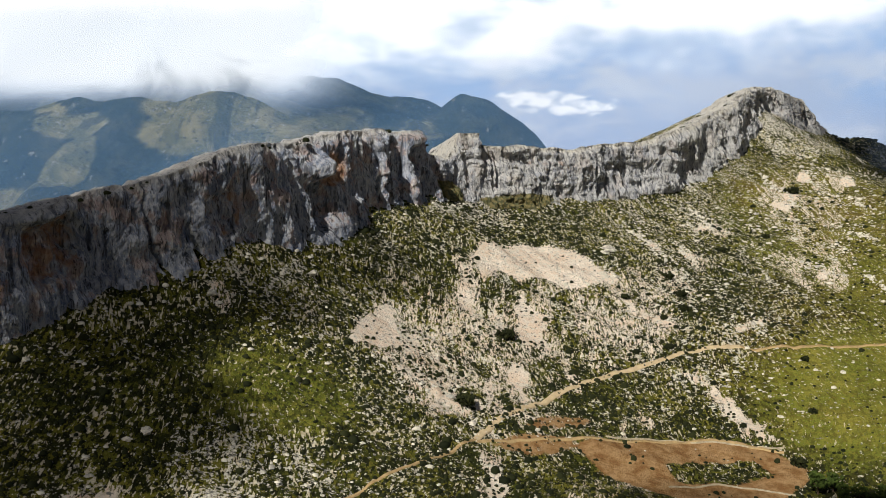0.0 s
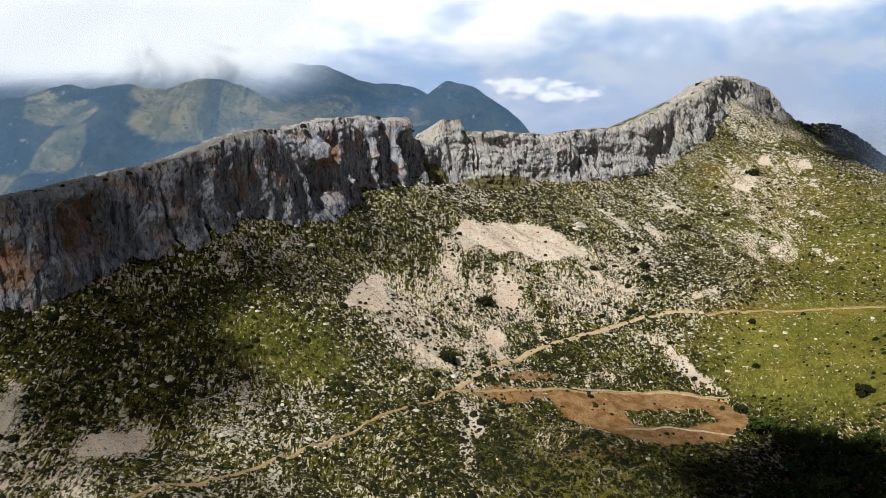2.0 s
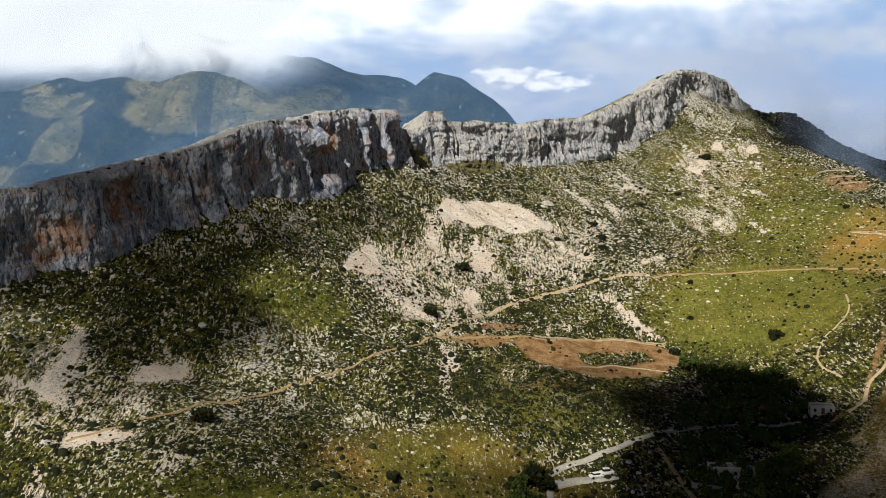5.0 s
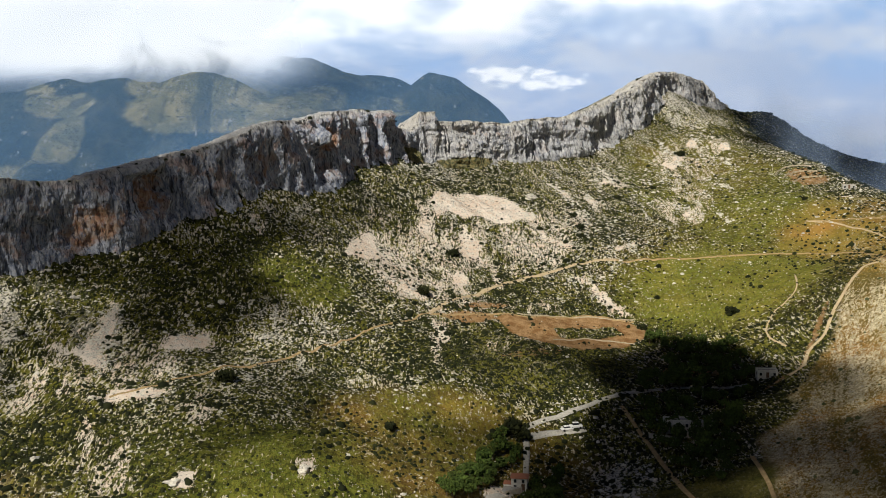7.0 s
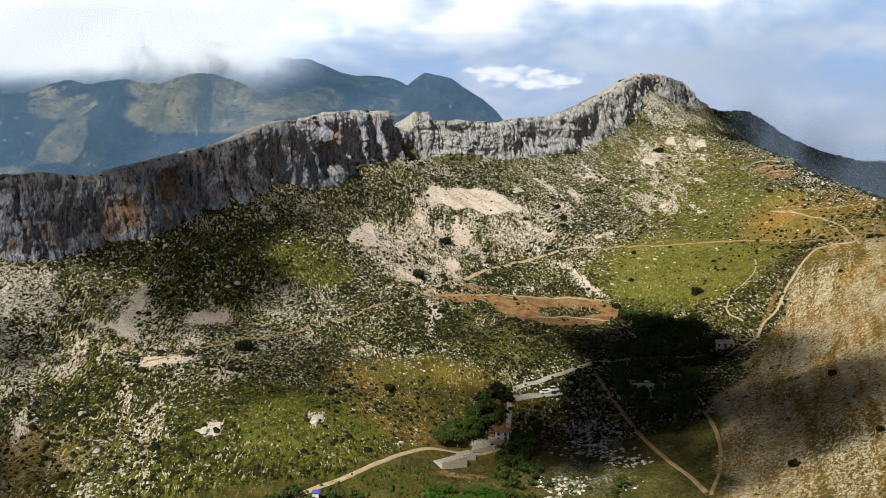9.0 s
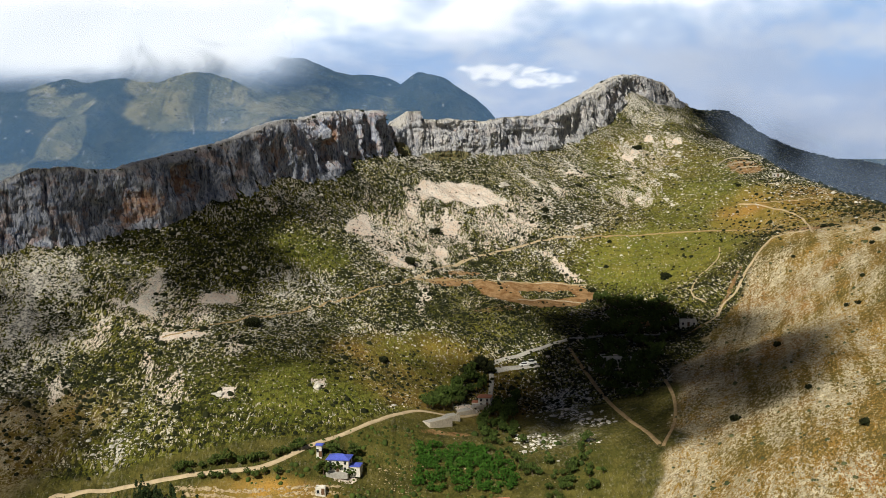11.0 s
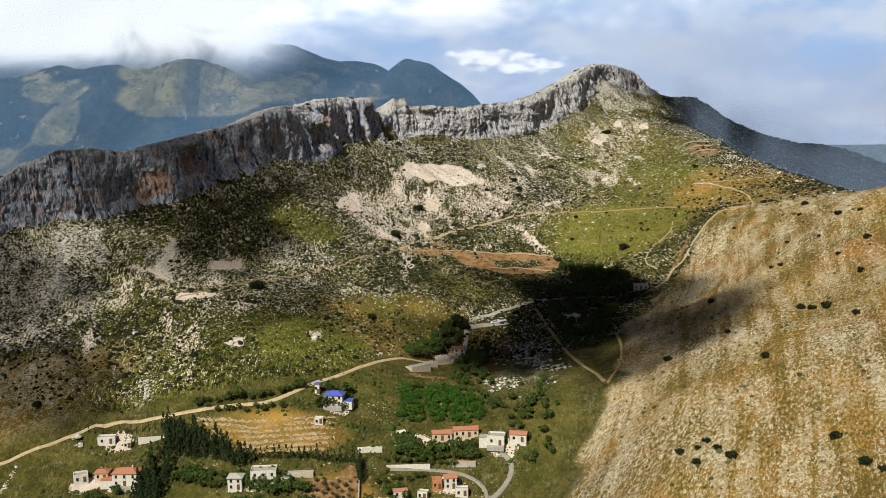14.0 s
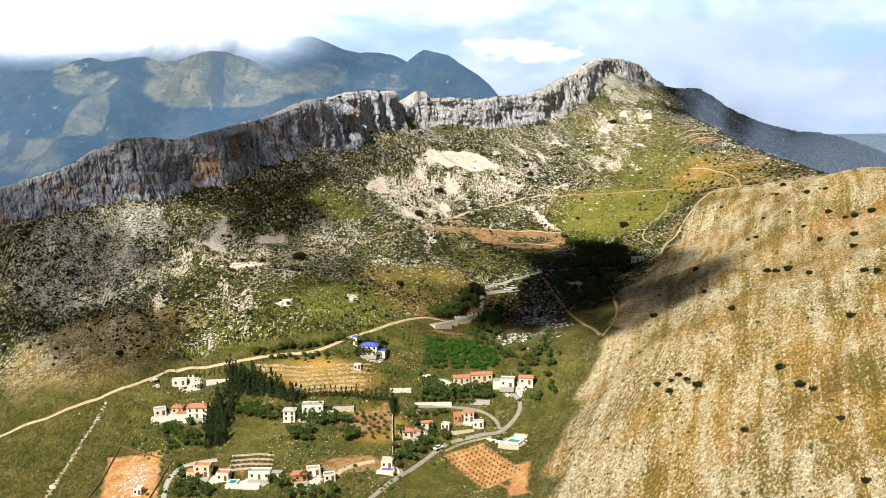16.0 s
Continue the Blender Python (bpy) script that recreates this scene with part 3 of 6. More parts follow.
def bend_plate():
    """A thin plate bent over the spot heights, a little stiff."""
    n = len(KNOTS)
    p = np.c_[np.ones(n), KNOTS[:, :2] / 100]
    k = plate(((KNOTS[:, None, :2] - KNOTS[None, :, :2]) ** 2).sum(2) / 1e4)
    m = np.block([[k + 0.02 * np.eye(n), p], [p.T, np.zeros((3, 3))]])
    return np.linalg.solve(m, np.r_[KNOTS[:, 2], 0, 0, 0])


WEIGHTS = bend_plate()


def slope_z(x, y):
    out = np.empty(len(x))
    for k in range(0, len(x), 20000):
        s = slice(k, k + 20000)
        r2 = ((x[s, None] - KNOTS[None, :, 0]) ** 2 + (y[s, None] - KNOTS[None, :, 1]) ** 2) / 1e4
        out[s] = plate(r2) @ WEIGHTS[:-3] + WEIGHTS[-3] + WEIGHTS[-2] * x[s] / 100 + WEIGHTS[-1] * y[s] / 100
    return out


def blob(x, y, cx, cy, rx, ry, turn=0.0):
    """1 in the middle of an oval patch, 0 outside."""
    c, s = math.cos(radians(turn)), math.sin(radians(turn))
    u, v = (x - cx) * c + (y - cy) * s, -(x - cx) * s + (y - cy) * c
    return 1 - smooth(np.hypot(u / rx, v / ry), 0.55, 1.0)


def plot(x, y, cx, cy, rx, ry, turn=0.0):
    """1 inside a straight-sided plot, 0 outside."""
    c, s = math.cos(radians(turn)), math.sin(radians(turn))
    u, v = np.abs((x - cx) * c + (y - cy) * s), np.abs(-(x - cx) * s + (y - cy) * c)
    return (1 - smooth(u, rx - 0.8, rx + 0.4)) * (1 - smooth(v, ry - 0.8, ry + 0.4))


def region(x, y, ring, soft=2.5):
    """1 inside a drawn outline, 0 outside, soft at its edge."""
    gap, odd = np.full(len(x), 1e9), np.zeros(len(x), bool)
    for (ax, ay), (bx, by) in zip(ring, ring[1:] + ring[:1]):
        u = np.clip(((x - ax) * (bx - ax) + (y - ay) * (by - ay)) / ((bx - ax) ** 2 + (by - ay) ** 2), 0, 1)
        gap = np.minimum(gap, np.hypot(x - ax - u * (bx - ax), y - ay - u * (by - ay)))
        if ay != by:
            odd ^= ((ay > y) != (by > y)) & (x < (bx - ax) * (y - ay) / (by - ay) + ax)
    return smooth(np.where(odd, gap, -gap), -soft, soft)


def patch(x, y, ovals):
    out = np.zeros(len(x))
    for cx, cy, rx, ry, turn, power in ovals:
        out = np.maximum(out, min(power, 1.0) * blob(x, y, cx, cy, rx, ry, turn))
    return out


def rough_share(x, y):
    """1 where the slope breaks into crags."""
    return patch(x + 24 * (fbm(x, y, 22, 3, 11) - 0.5), y + 24 * (fbm(x, y, 22, 3, 10) - 0.5), CRAGGY)


def spur_share(x, y):
    edge = along(y, SPUR_EDGE)
    return smooth(x - edge + 16 * (fbm(x, y, 15, 4, 17) - 0.5), -1.0, 4.5) * (1 - smooth(y, 215, 275))


def open_slope(x, y):
    """1 on the wild slope, 0 in the hamlet and on the spur."""
    rim = along(x, [(-220, 30), (-130, 74), (-60, 84), (-20, 92), (10, 122), (40, 130), (110, 130), (140, 190)])
    return smooth(y - rim, 0, 8) * (1 - spur_share(x, y))


def height(x, y, rough=True):
    """The ground's height at places, with arc and distance from the ridge."""
    x, y = np.asarray(x, float).ravel(), np.asarray(y, float).ravel()
    arc, off = ridge_at(x, y)
    cx, cy = np.clip(x, -260, 420), np.clip(y, -90, 800)
    gap = np.hypot(x - cx, y - cy)
    front = slope_z(cx, cy)
    crest = crest_z(arc)
    back = crest - 6.0 * (1 - smooth(arc, 800, 860)) - 0.42 * np.maximum(-off - 13, 0)
    step = smooth(-off, 10.5, 13.0)
    z = front * (1 - step) + back * step
    z = z - 16 * smooth(x, 298, 360) * smooth(y, 430, 640)
    plain = -45 + 30 * (fbm(x, y, 700, 3, 40) - 0.5)
    z = np.where(off < -12, np.maximum(z, plain), z)
    w = smooth(gap, 0, 330)
    z = z * (1 - w) + plain * w
    if rough:
        near = 1 - smooth(gap, 0, 300)
        z = z + near * ((fbm(x, y, 26, 3, 3) - 0.5) * 2.4 + (fbm(x, y, 5, 3, 5) - 0.5) * 1.0 * (0.35 + smooth(z, 30, 60)))
        craggy = near * rough_share(x, y)
        teeth = 1 - 2 * np.abs(fbm(x + 3 * fbm(x, y, 7, 2, 12), y * 0.45, 8.5, 4, 13) - 0.5)
        z = z + craggy * (5.0 * (teeth - 0.72) + 2.2 * (fbm(x, y, 3.6, 2, 14) - 0.5))
        beds = 0.94 * x - 0.34 * y + 4 * (fbm(x, y, 40, 3, 33) - 0.5)
        z = z + near * spur_share(x, y) * 0.9 * (fbm(beds, (0.34 * x + 0.94 * y) * 0.12, 3.0, 2, 15) - 0.5)
        share, across, length = tilted(x, y)
        z = z + near * share * 2.6 * (1 - 2 * np.abs(fbm(across, length * 0.10, 6.5, 3, 19) - 0.5) - 0.72)
        gully = np.abs(fbm(arc + 6 * fbm(x, y, 30, 2, 9), off * 0.12, 16, 3, 8) - 0.5)
        z = z - near * (off > 0) * smooth(off, 0, 12) * (1 - smooth(off, 90, 170)) * 2.2 * (0.25 - np.minimum(gully, 0.25)) * 4
    return z, arc, off


def sheet(name, verts, rows, cols, material, smooth_shade=True):
    """One mesh from a grid of places."""
    k = np.arange(rows * cols).reshape(rows, cols)
    faces = np.stack([k[:-1, :-1], k[:-1, 1:], k[1:, 1:], k[1:, :-1]], -1).reshape(-1, 4)
    mesh = bpy.data.meshes.new(name)
    mesh.vertices.add(len(verts))
    mesh.vertices.foreach_set("co", np.ascontiguousarray(verts, dtype=np.float32).ravel())
    mesh.loops.add(faces.size)
    mesh.loops.foreach_set("vertex_index", faces.astype(np.int32).ravel())
    mesh.polygons.add(len(faces))
    mesh.polygons.foreach_set("loop_start", np.arange(0, faces.size, 4, dtype=np.int32))
    mesh.polygons.foreach_set("loop_total", np.full(len(faces), 4, dtype=np.int32))
    mesh.polygons.foreach_set("use_smooth", np.full(len(faces), smooth_shade))
    mesh.update()
    mesh.materials.append(material)
    return mesh


def give(mesh, name, values):
    values = np.asarray(values, dtype=np.float32)
    if values.ndim == 2:
        mesh.attributes.new(name, "FLOAT_VECTOR", "POINT").data.foreach_set("vector", values.ravel())
    else:
        mesh.attributes.new(name, "FLOAT", "POINT").data.foreach_set("value", values)


def stretch(lo, hi, step, far, grow=1.22):
    """Places along an axis: even between lo and hi, then wider and wider out to far."""
    core, out, d = list(np.arange(lo, hi + step / 2, step)), [], step
    while (out[-1] if out else 0) < far:
        d = min(d * grow, 260)
        out.append((out[-1] if out else 0) + d)
    return np.array([lo - v for v in reversed(out)] + core + [core[-1] + v for v in out])


# ---- the ground ----
def build_ground():
    xs, ys = stretch(-215, 460, 1.25, 4300), stretch(-40, 420, 1.25, 4300)
    ys = np.r_[ys[ys <= 420.5], np.arange(423, 820, 2.5), ys[ys > 822]]
    gx, gy = np.meshgrid(xs, ys)
    x, y = gx.ravel(), gy.ravel()
    z, arc, off = height(x, y)
    mesh = sheet("ground", np.stack([x, y, z], 1), len(ys), len(xs), HILLSIDE)
    ground = tagged(new("ground", mesh), "steep hillside of grass, scree and limestone above a valley", "hillside", kind="structure")
    wob = (fbm(x, y, 18, 4, 21) - 0.5)
    rag, rag2 = fbm(x, y, 5, 3, 23) - 0.5, fbm(x, y, 6, 3, 25) - 0.5
    give(mesh, "fall", np.stack([x + 12 * (fbm(x, y, 40, 2, 31) - 0.5), y, z], 1))
    bare = np.zeros(len(x))
    for cx, cy, rx, ry, turn, power in BARE:
        bare = np.maximum(bare, power * blob(x + 12 * wob + 5 * rag, y + 14 * wob + 6 * rag2, cx, cy, rx, ry, turn))
    for ring in SCREE:
        bare = np.maximum(bare, 1.6 * region(x + 3 * wob + 3 * rag, y + 3 * wob + 3 * rag2, ring))
    for ring in PLOTS:
        bare = np.maximum(bare, 1.35 * region(x + 3 * wob + 3 * rag, y + 3 * wob + 3 * rag2, ring))
    for cx, cy in YARDS:
        bare = np.maximum(bare, 1.1 * blob(x + 9 * wob, y + 9 * wob, cx, cy, 6.5, 4.5))
    give(mesh, "bare", bare)
    edge = along(y, SPUR_EDGE)
    spur = spur_share(x, y)
    outcrop, across, length = tilted(x, y)
    give(mesh, "dry", np.clip(spur * 0.9 + 0.55 * blob(x, y, 212, 300, 50, 70) + 0.95 * blob(x, y, -40, 66, 32, 12) + 0.5 * outcrop + 0.7 * blob(x, y, -15, 38, 16, 14) + 0.35 * blob(x, y, 15, 150, 50, 40) + 0.12 * blob(x, y, 175, 450, 50, 80) + 0.1 * blob(x, y, 160, 300, 90, 90), 0, 1) * np.clip(0.75 + 1.5 * wob, 0, 1))
    b0, b1 = 0.94 * x - 0.34 * y + 4 * (fbm(x, y, 40, 3, 33) - 0.5), 0.34 * x + 0.94 * y
    give(mesh, "beds", np.where((x < 0)[:, None], np.stack([across, length, z], 1), np.stack([b0, b1, z], 1)))
    give(mesh, "strata", np.maximum(spur, 0.5 * outcrop) * np.clip(1.0 + 0.8 * (fbm(x, y, 60, 3, 77) - 0.5), 0, 1))
    rocky = 0.25 + 0.9 * (fbm(x, y, 60, 3, 55) - 0.4)
    for cx, cy, rx, ry, turn, power in ROCKY:
        rocky = np.maximum(rocky, power * blob(x + 20 * wob, y + 20 * wob, cx, cy, rx, ry, turn))
    for cx, cy, rx, ry, turn, power in MEADOW:
        rocky = rocky * (1 - power * blob(x, y, cx, cy, rx, ry, turn))
    give(mesh, "rock", np.clip(rocky, 0, 1) * (z > -20))
    green = np.zeros(len(x))
    for cx, cy, rx, ry, turn, power in MEADOW:
        green = np.maximum(green, power * blob(x + 10 * wob, y + 10 * wob, cx, cy, rx, ry, turn))
    give(mesh, "green", green)
    give(mesh, "wild", (0.12 + 0.88 * open_slope(x, y)) * (1 - 0.72 * blob(x + 12 * wob, y + 12 * wob, 46, 216, 50, 34, 15)))
    give(mesh, "crag", np.clip(0.95 * smooth(-off, 3, 8) * (1 - smooth(-off, 40, 70)) * (1 - smooth(arc, 800, 850)) + 0.9 * blob(x + 10 * wob, y + 10 * wob, 6, 388, 22, 14, 45) + 0.85 * blob(x + 10 * wob, y + 10 * wob, 200, 584, 30, 20, 48) + 0.45 * rough_share(x, y) * smooth(fbm(x + 0.5 * y, y * 0.35, 13, 3, 16), 0.50, 0.60) + 0.5 * (1 - smooth(y, 170, 215)) * smooth(x - edge, 0, 5) * (1 - smooth(x - edge + 30 * wob, 8, 30)), 0, 1))
    soil = np.zeros(len(x))
    for cx, cy, rx, ry, turn, power in SOIL:
        soil = np.maximum(soil, power * (plot(x + wob, y + wob, cx, cy, rx, ry, turn) if power > 1 else blob(x + 5 * wob, y + 5 * wob, cx, cy, rx, ry, turn)))
    soil = np.maximum(soil, 0.92 * region(x + 2 * wob + 2 * rag, y + 2 * rag2, PLOUGHED) * (1 - 0.9 * region(x + 2 * rag, y + 2 * rag2, FALLOW)))
    give(mesh, "soil", soil)
    return ground


# ---- the cliff along the ridge ----
def build_cliff():
    a0, a1, step, rows = 20.0, 838.0, 0.45, 84
    arcs = np.arange(a0, a1, step)
    px = np.stack([np.interp(arcs, ARC, LINE[:, 0]), np.interp(arcs, ARC, LINE[:, 1])], 1)
    nx = np.stack([np.interp(arcs, ARC, FRONT[:, 0]), np.interp(arcs, ARC, FRONT[:, 1])], 1)
    nx /= np.linalg.norm(nx, axis=1)[:, None]
    low, top = foot_z(arcs) - 3.0, crest_z(arcs)
    jag = fbm(arcs, arcs * 0, 7, 3, 61) - 0.5
    top = top + 2.2 * jag
    v = np.linspace(0, 1, rows)
    face_rows = rows - 8
    A = np.repeat(arcs[:, None], rows, 1)
    f = np.clip(np.arange(rows) / (face_rows - 1), 0, 1)[None, :]
    Z = low[:, None] + (top - low)[:, None] * f
    tall = np.clip((top - low) / 30, 0.25, 1)[:, None]
    W = A + 7.0 * (fbm(A, Z, 12, 4, 70) - 0.5) + 0.10 * Z

    def column(size, flat, octaves, seed):
        """Ridged noise drawn out downwards: buttresses and the grooves between them."""
        return 1 - 2 * np.abs(fbm(W, Z * flat, size, octaves, seed) - 0.5)

    def blocky(value, steps):
        """A smooth noise broken into steps with worn edges."""
        k = value * steps
        return (np.floor(k) + smooth(k - np.floor(k), 0.25, 0.75)) / steps

    bulk = blocky(fbm(A + 3 * fbm(A, Z, 5, 2, 68), Z * 0.55, 26, 4, 73), 11) - 0.5
    mass = blocky(fbm(W, Z * 0.42, 9, 4, 71), 9) - 0.5
    crag = blocky(fbm(A, Z * 0.75, 4.2, 4, 74), 7) - 0.5
    shelf = fbm(A * 0.16, Z + 3.5 * (fbm(A, Z, 14, 3, 78) - 0.5), 3.6, 3, 77) - 0.5
    cleft = smooth(0.07 - np.abs(fbm(W + 2.0 * crag, Z * 0.10, 15, 3, 76) - 0.5), 0.0, 0.06)
    rise = 0.65 + 0.35 * smooth(f, 0.0, 0.3)
    vary = smooth(fbm(A, Z * 0.7, 24, 3, 69), 0.34, 0.64)
    bedded = smooth(A, 452, 475) * (1 - smooth(A, 540, 600))
    out = tall * rise * (13 * bulk + 6.5 * mass + 3.0 * (column(5.0, 0.22, 3, 72) - 0.75) * vary - 3.4 * cleft * vary) + 3.2 * crag + (2.2 + 2.5 * bedded) * shelf * tall
    out += 1.5 * (column(1.9, 0.30, 3, 67) - 0.75) + 0.8 * (fbm(A, Z * 0.7, 0.9, 2, 79) - 0.5) + 2.8 * (1 - f) ** 2 - 1.8 * f
    rim = smooth(f, 0.90, 1.0)
    out -= 1.6 * rim * (0.5 + fbm(A, Z, 6, 3, 66))
    rust = np.zeros_like(A)
    for ca, cf, ra, rf, depth, tint in CAVES:
        b = 1 - smooth(np.hypot((A - ca) / ra, (f - cf) / rf), 0.5, 1.0)
        out -= depth * b
        if depth >= 5:
            out += 5.0 * (1 - smooth(np.hypot((A - ca) / ra / 1.3, (f - cf - rf * 1.05) / 0.16), 0.3, 1.0))
        rust = np.maximum(rust, tint * (1 - smooth(np.hypot((A - ca) / ra / 1.25, (f - cf) / rf / 1.25), 0.4, 1.0)))
    out = np.maximum(out, -9.5)
    back = np.clip(np.arange(rows) - (face_rows - 1), 0, 99)[None, :]
    out = out - back * (1.0 + 1.2 * smooth(A, 400, 450))
    brow = 0.85 - 0.75 * (1 - smooth(A, 400, 450))
    Z = Z - brow * np.maximum(back - 0.6, 0) - 9.0 * (back > 7) * (A < 450) + 1.5 * (fbm(A, out, 2.4, 3, 75) - 0.5) * (back > 0)
    out = np.where(back > 6, np.minimum(out, -15.0), out)
    X, Y = px[:, :1] + nx[:, :1] * out, px[:, 1:] + nx[:, 1:] * out
    verts = np.stack([X, Y, Z], -1).reshape(-1, 3)
    mesh = sheet("cliff", verts, len(arcs), rows, CLIFF, False)
    pale = 0.8 * smooth(A, 425, 470) * (0.75 + 0.5 * (fbm(A, Z, 40, 3, 65) - 0.5)) + 0.7 * np.maximum(rim, back > 0)
    give(mesh, "pale", np.clip(pale, 0, 1).ravel())
    give(mesh, "wall", np.stack([A, Z, out], -1).reshape(-1, 3))
    give(mesh, "rust", np.clip(rust, 0, 1).ravel())
    ledge = 0.40 * (back > 5) + np.zeros_like(A)
    for ca, cf, ra, rf in LEDGES:
        ledge = np.maximum(ledge, 1 - smooth(np.hypot((A - ca) / ra, (f - cf) / rf), 0.4, 1.0))
    give(mesh, "ledge", ledge.ravel())
    return tagged(new("cliff", mesh), "long fluted grey limestone cliff with rust-stained hollows", "cliff", kind="structure")


# ---- the mountains behind, and the cloud that hides their tops ----
def build_mountains():
    xs, ys = np.arange(-2300, 1500, 13.0), np.arange(1500, 3300, 13.0)
    gx, gy = np.meshgrid(xs, ys)
    x, y = gx.ravel(), gy.ravel()
    z = np.full(len(x), -60.0)
    for cx, cy, top, run, sx in MASSIFS:
        d = np.hypot((x - cx) / sx, y - cy) + 130 * (fbm(x, y, 420, 4, 90) - 0.5)
        z = np.maximum(z, top - run * np.sqrt(d * d + 900) + run * 30)
    z = z + 56 * (fbm(x, y, 260, 5, 91) - 0.5) - (95 + 90 * (1 - smooth(z, 110, 230))) * (0.5 - np.abs(fbm(x + 40 * fbm(x, y, 120, 3, 94), y * 0.55, 210, 5, 93) - 0.5)) + 42
    edge = smooth(x, -2300, -2000) * (1 - smooth(x, 1200, 1500)) * smooth(y, 1500, 1600)
    z = z * edge - 70 * (1 - edge)
    mesh = sheet("mountains", np.stack([x, y, z], 1), len(ys), len(xs), MOUNTAIN)
    sun_patch = np.zeros(len(x))
    for cx, cz, rx, rz, power in SUN_PATCHES:
        sun_patch = np.maximum(sun_patch, power * blob(x + 110 * (fbm(x, y, 150, 4, 95) - 0.5), z + 60 * (fbm(x, y, 120, 4, 96) - 0.5), cx, cz, rx * 1.35, rz * 1.35))
    give(mesh, "sun_patch", sun_patch)
    return tagged(new("mountains", mesh), "far range of bare brown and dark green mountains", "mountains", kind="structure")


def cloud_haze_sheet(name, label, x0, x1, y, z0, z1, bow, thick_of, material):
    nx, nz = 90, 26
    u, w = np.meshgrid(np.linspace(0, 1, nx), np.linspace(0, 1, nz))
    X = x0 + (x1 - x0) * u
    Z = z0 + (z1 - z0) * w
    Y = y + bow * np.sin(u * 9.0) + 60 * (fbm(X, Z, 240, 3, 101) - 0.5)
    mesh = sheet(name, np.stack([X, Y, Z], -1).reshape(-1, 3), nz, nx, material)
    give(mesh, "thick", thick_of(u, w).ravel())
    return tagged(new(name, mesh), label, "cloud", kind="structure")


build_ground(), build_cliff(), build_mountains()
FAR_CLOUD = cloud_haze_material("cloud_bank", 1.0, 0.02, 0.80, 1.35, (0.25, 0.25, 0.25), 1.05)
# blue of a see-through sheet that imitates distance haze on the mountains
FAR_HAZE = cloud_haze_material("mist", 0.34, 0.2, 0.9, 0.4, (0.16, 0.33, 0.66))
cloud_haze_sheet("cloud_bank", "low white cloud hiding the mountain tops", -2300, 40, 2020, 160, 640, 50, lambda u, w: smooth(w, 0.0, 0.40) ** 1.4 * (1 - smooth(u, 0.80, 0.95)) * (1 - smooth(w, 0.50, 0.98)), FAR_CLOUD)
cloud_haze_sheet("mist", "bluish see-through sheet imitating haze before the far mountains", -1800, 2300, 1440, -80, 420, 40, lambda u, w: (1 - smooth(w, 0.75, 1.0)) * (1 - smooth(u, 0.9, 1.0)) * smooth(u, 0, 0.1), FAR_HAZE)


# bluish tint that lays painted haze over the far wood
SLOPE_HAZE = cloud_haze_material("slope_haze", 0.46, 0.0, 1.0, 0.0, (0.28, 0.39, 0.62))


def shoulder_haze():
    """Tinted sheet imitating haze over the wooded slope behind the green shoulder."""
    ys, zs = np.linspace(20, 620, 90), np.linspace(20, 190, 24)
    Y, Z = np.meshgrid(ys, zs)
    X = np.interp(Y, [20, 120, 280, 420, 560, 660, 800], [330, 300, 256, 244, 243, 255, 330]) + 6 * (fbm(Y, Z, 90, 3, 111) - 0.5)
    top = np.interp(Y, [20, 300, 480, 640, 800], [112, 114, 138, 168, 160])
    mesh = sheet("mist", np.stack([X, Y, Z], -1).reshape(-1, 3), 24, 90, SLOPE_HAZE)
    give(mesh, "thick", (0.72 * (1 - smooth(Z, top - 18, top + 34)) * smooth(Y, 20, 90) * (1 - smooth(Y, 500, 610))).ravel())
    return tagged(new("mist", mesh), "bluish see-through sheet imitating haze over the wooded far slope", "mist", kind="structure")


shoulder_haze()


# ---- small helpers for things ----
def part(name, bm, material, parent=None, label=""):
    """Links a bmesh as ONE mesh object under a thing or under a part."""
    mesh = bpy.data.meshes.new(name)
    bm.to_mesh(mesh)
    bm.free()
    mesh.materials.append(material)
    ob = new(name, mesh)
    ob.parent = parent
    if label:
        ob["label"] = label
    return ob


def shared(name, mesh, parent, m):
    """One more object on a mesh that is already there."""
    ob = new(name, mesh)
    ob.parent = parent
    ob.matrix_basis = m
    return ob


def box(bm, x0, x1, y0, y1, z0, z1, bevel=0.0):
    m = Matrix.LocRotScale(((x0 + x1) / 2, (y0 + y1) / 2, (z0 + z1) / 2), None, (x1 - x0, y1 - y0, z1 - z0))
    made = bmesh.ops.create_cube(bm, size=1.0, matrix=m)["verts"]
    if bevel:
        edges = {e for v in made for e in v.link_edges}
        bmesh.ops.bevel(bm, geom=list(edges), offset=bevel, segments=1, affect="EDGES")
    return bm


def fresh():
    return bmesh.new()


def ground_z(x, y):
    return float(height([x], [y])[0][0])


def plain(name, colour, rough=0.8, spec=0.3, vary=0.25, size=1.5, colour2=None):
    """A weathered surface: a colour with stains at two scales and fine relief."""
    m = Nodes(name, rough, spec)
    other = colour2 or tuple(c * (1 - vary) for c in colour)
    base = m.mix(m.ramp(m.noise(size, 5, 0.65), 0.35, 0.68), colour, other)
    base = m.mix(m.ramp(m.noise(size * 7, 3, 0.6), 0.52, 0.72, 0.0, 0.5), base, tuple(c * 0.72 for c in colour))
    m.colour(base)
    m.bump(m.noise(size * 6, 4), 0.4, 0.05)
    return m.mat


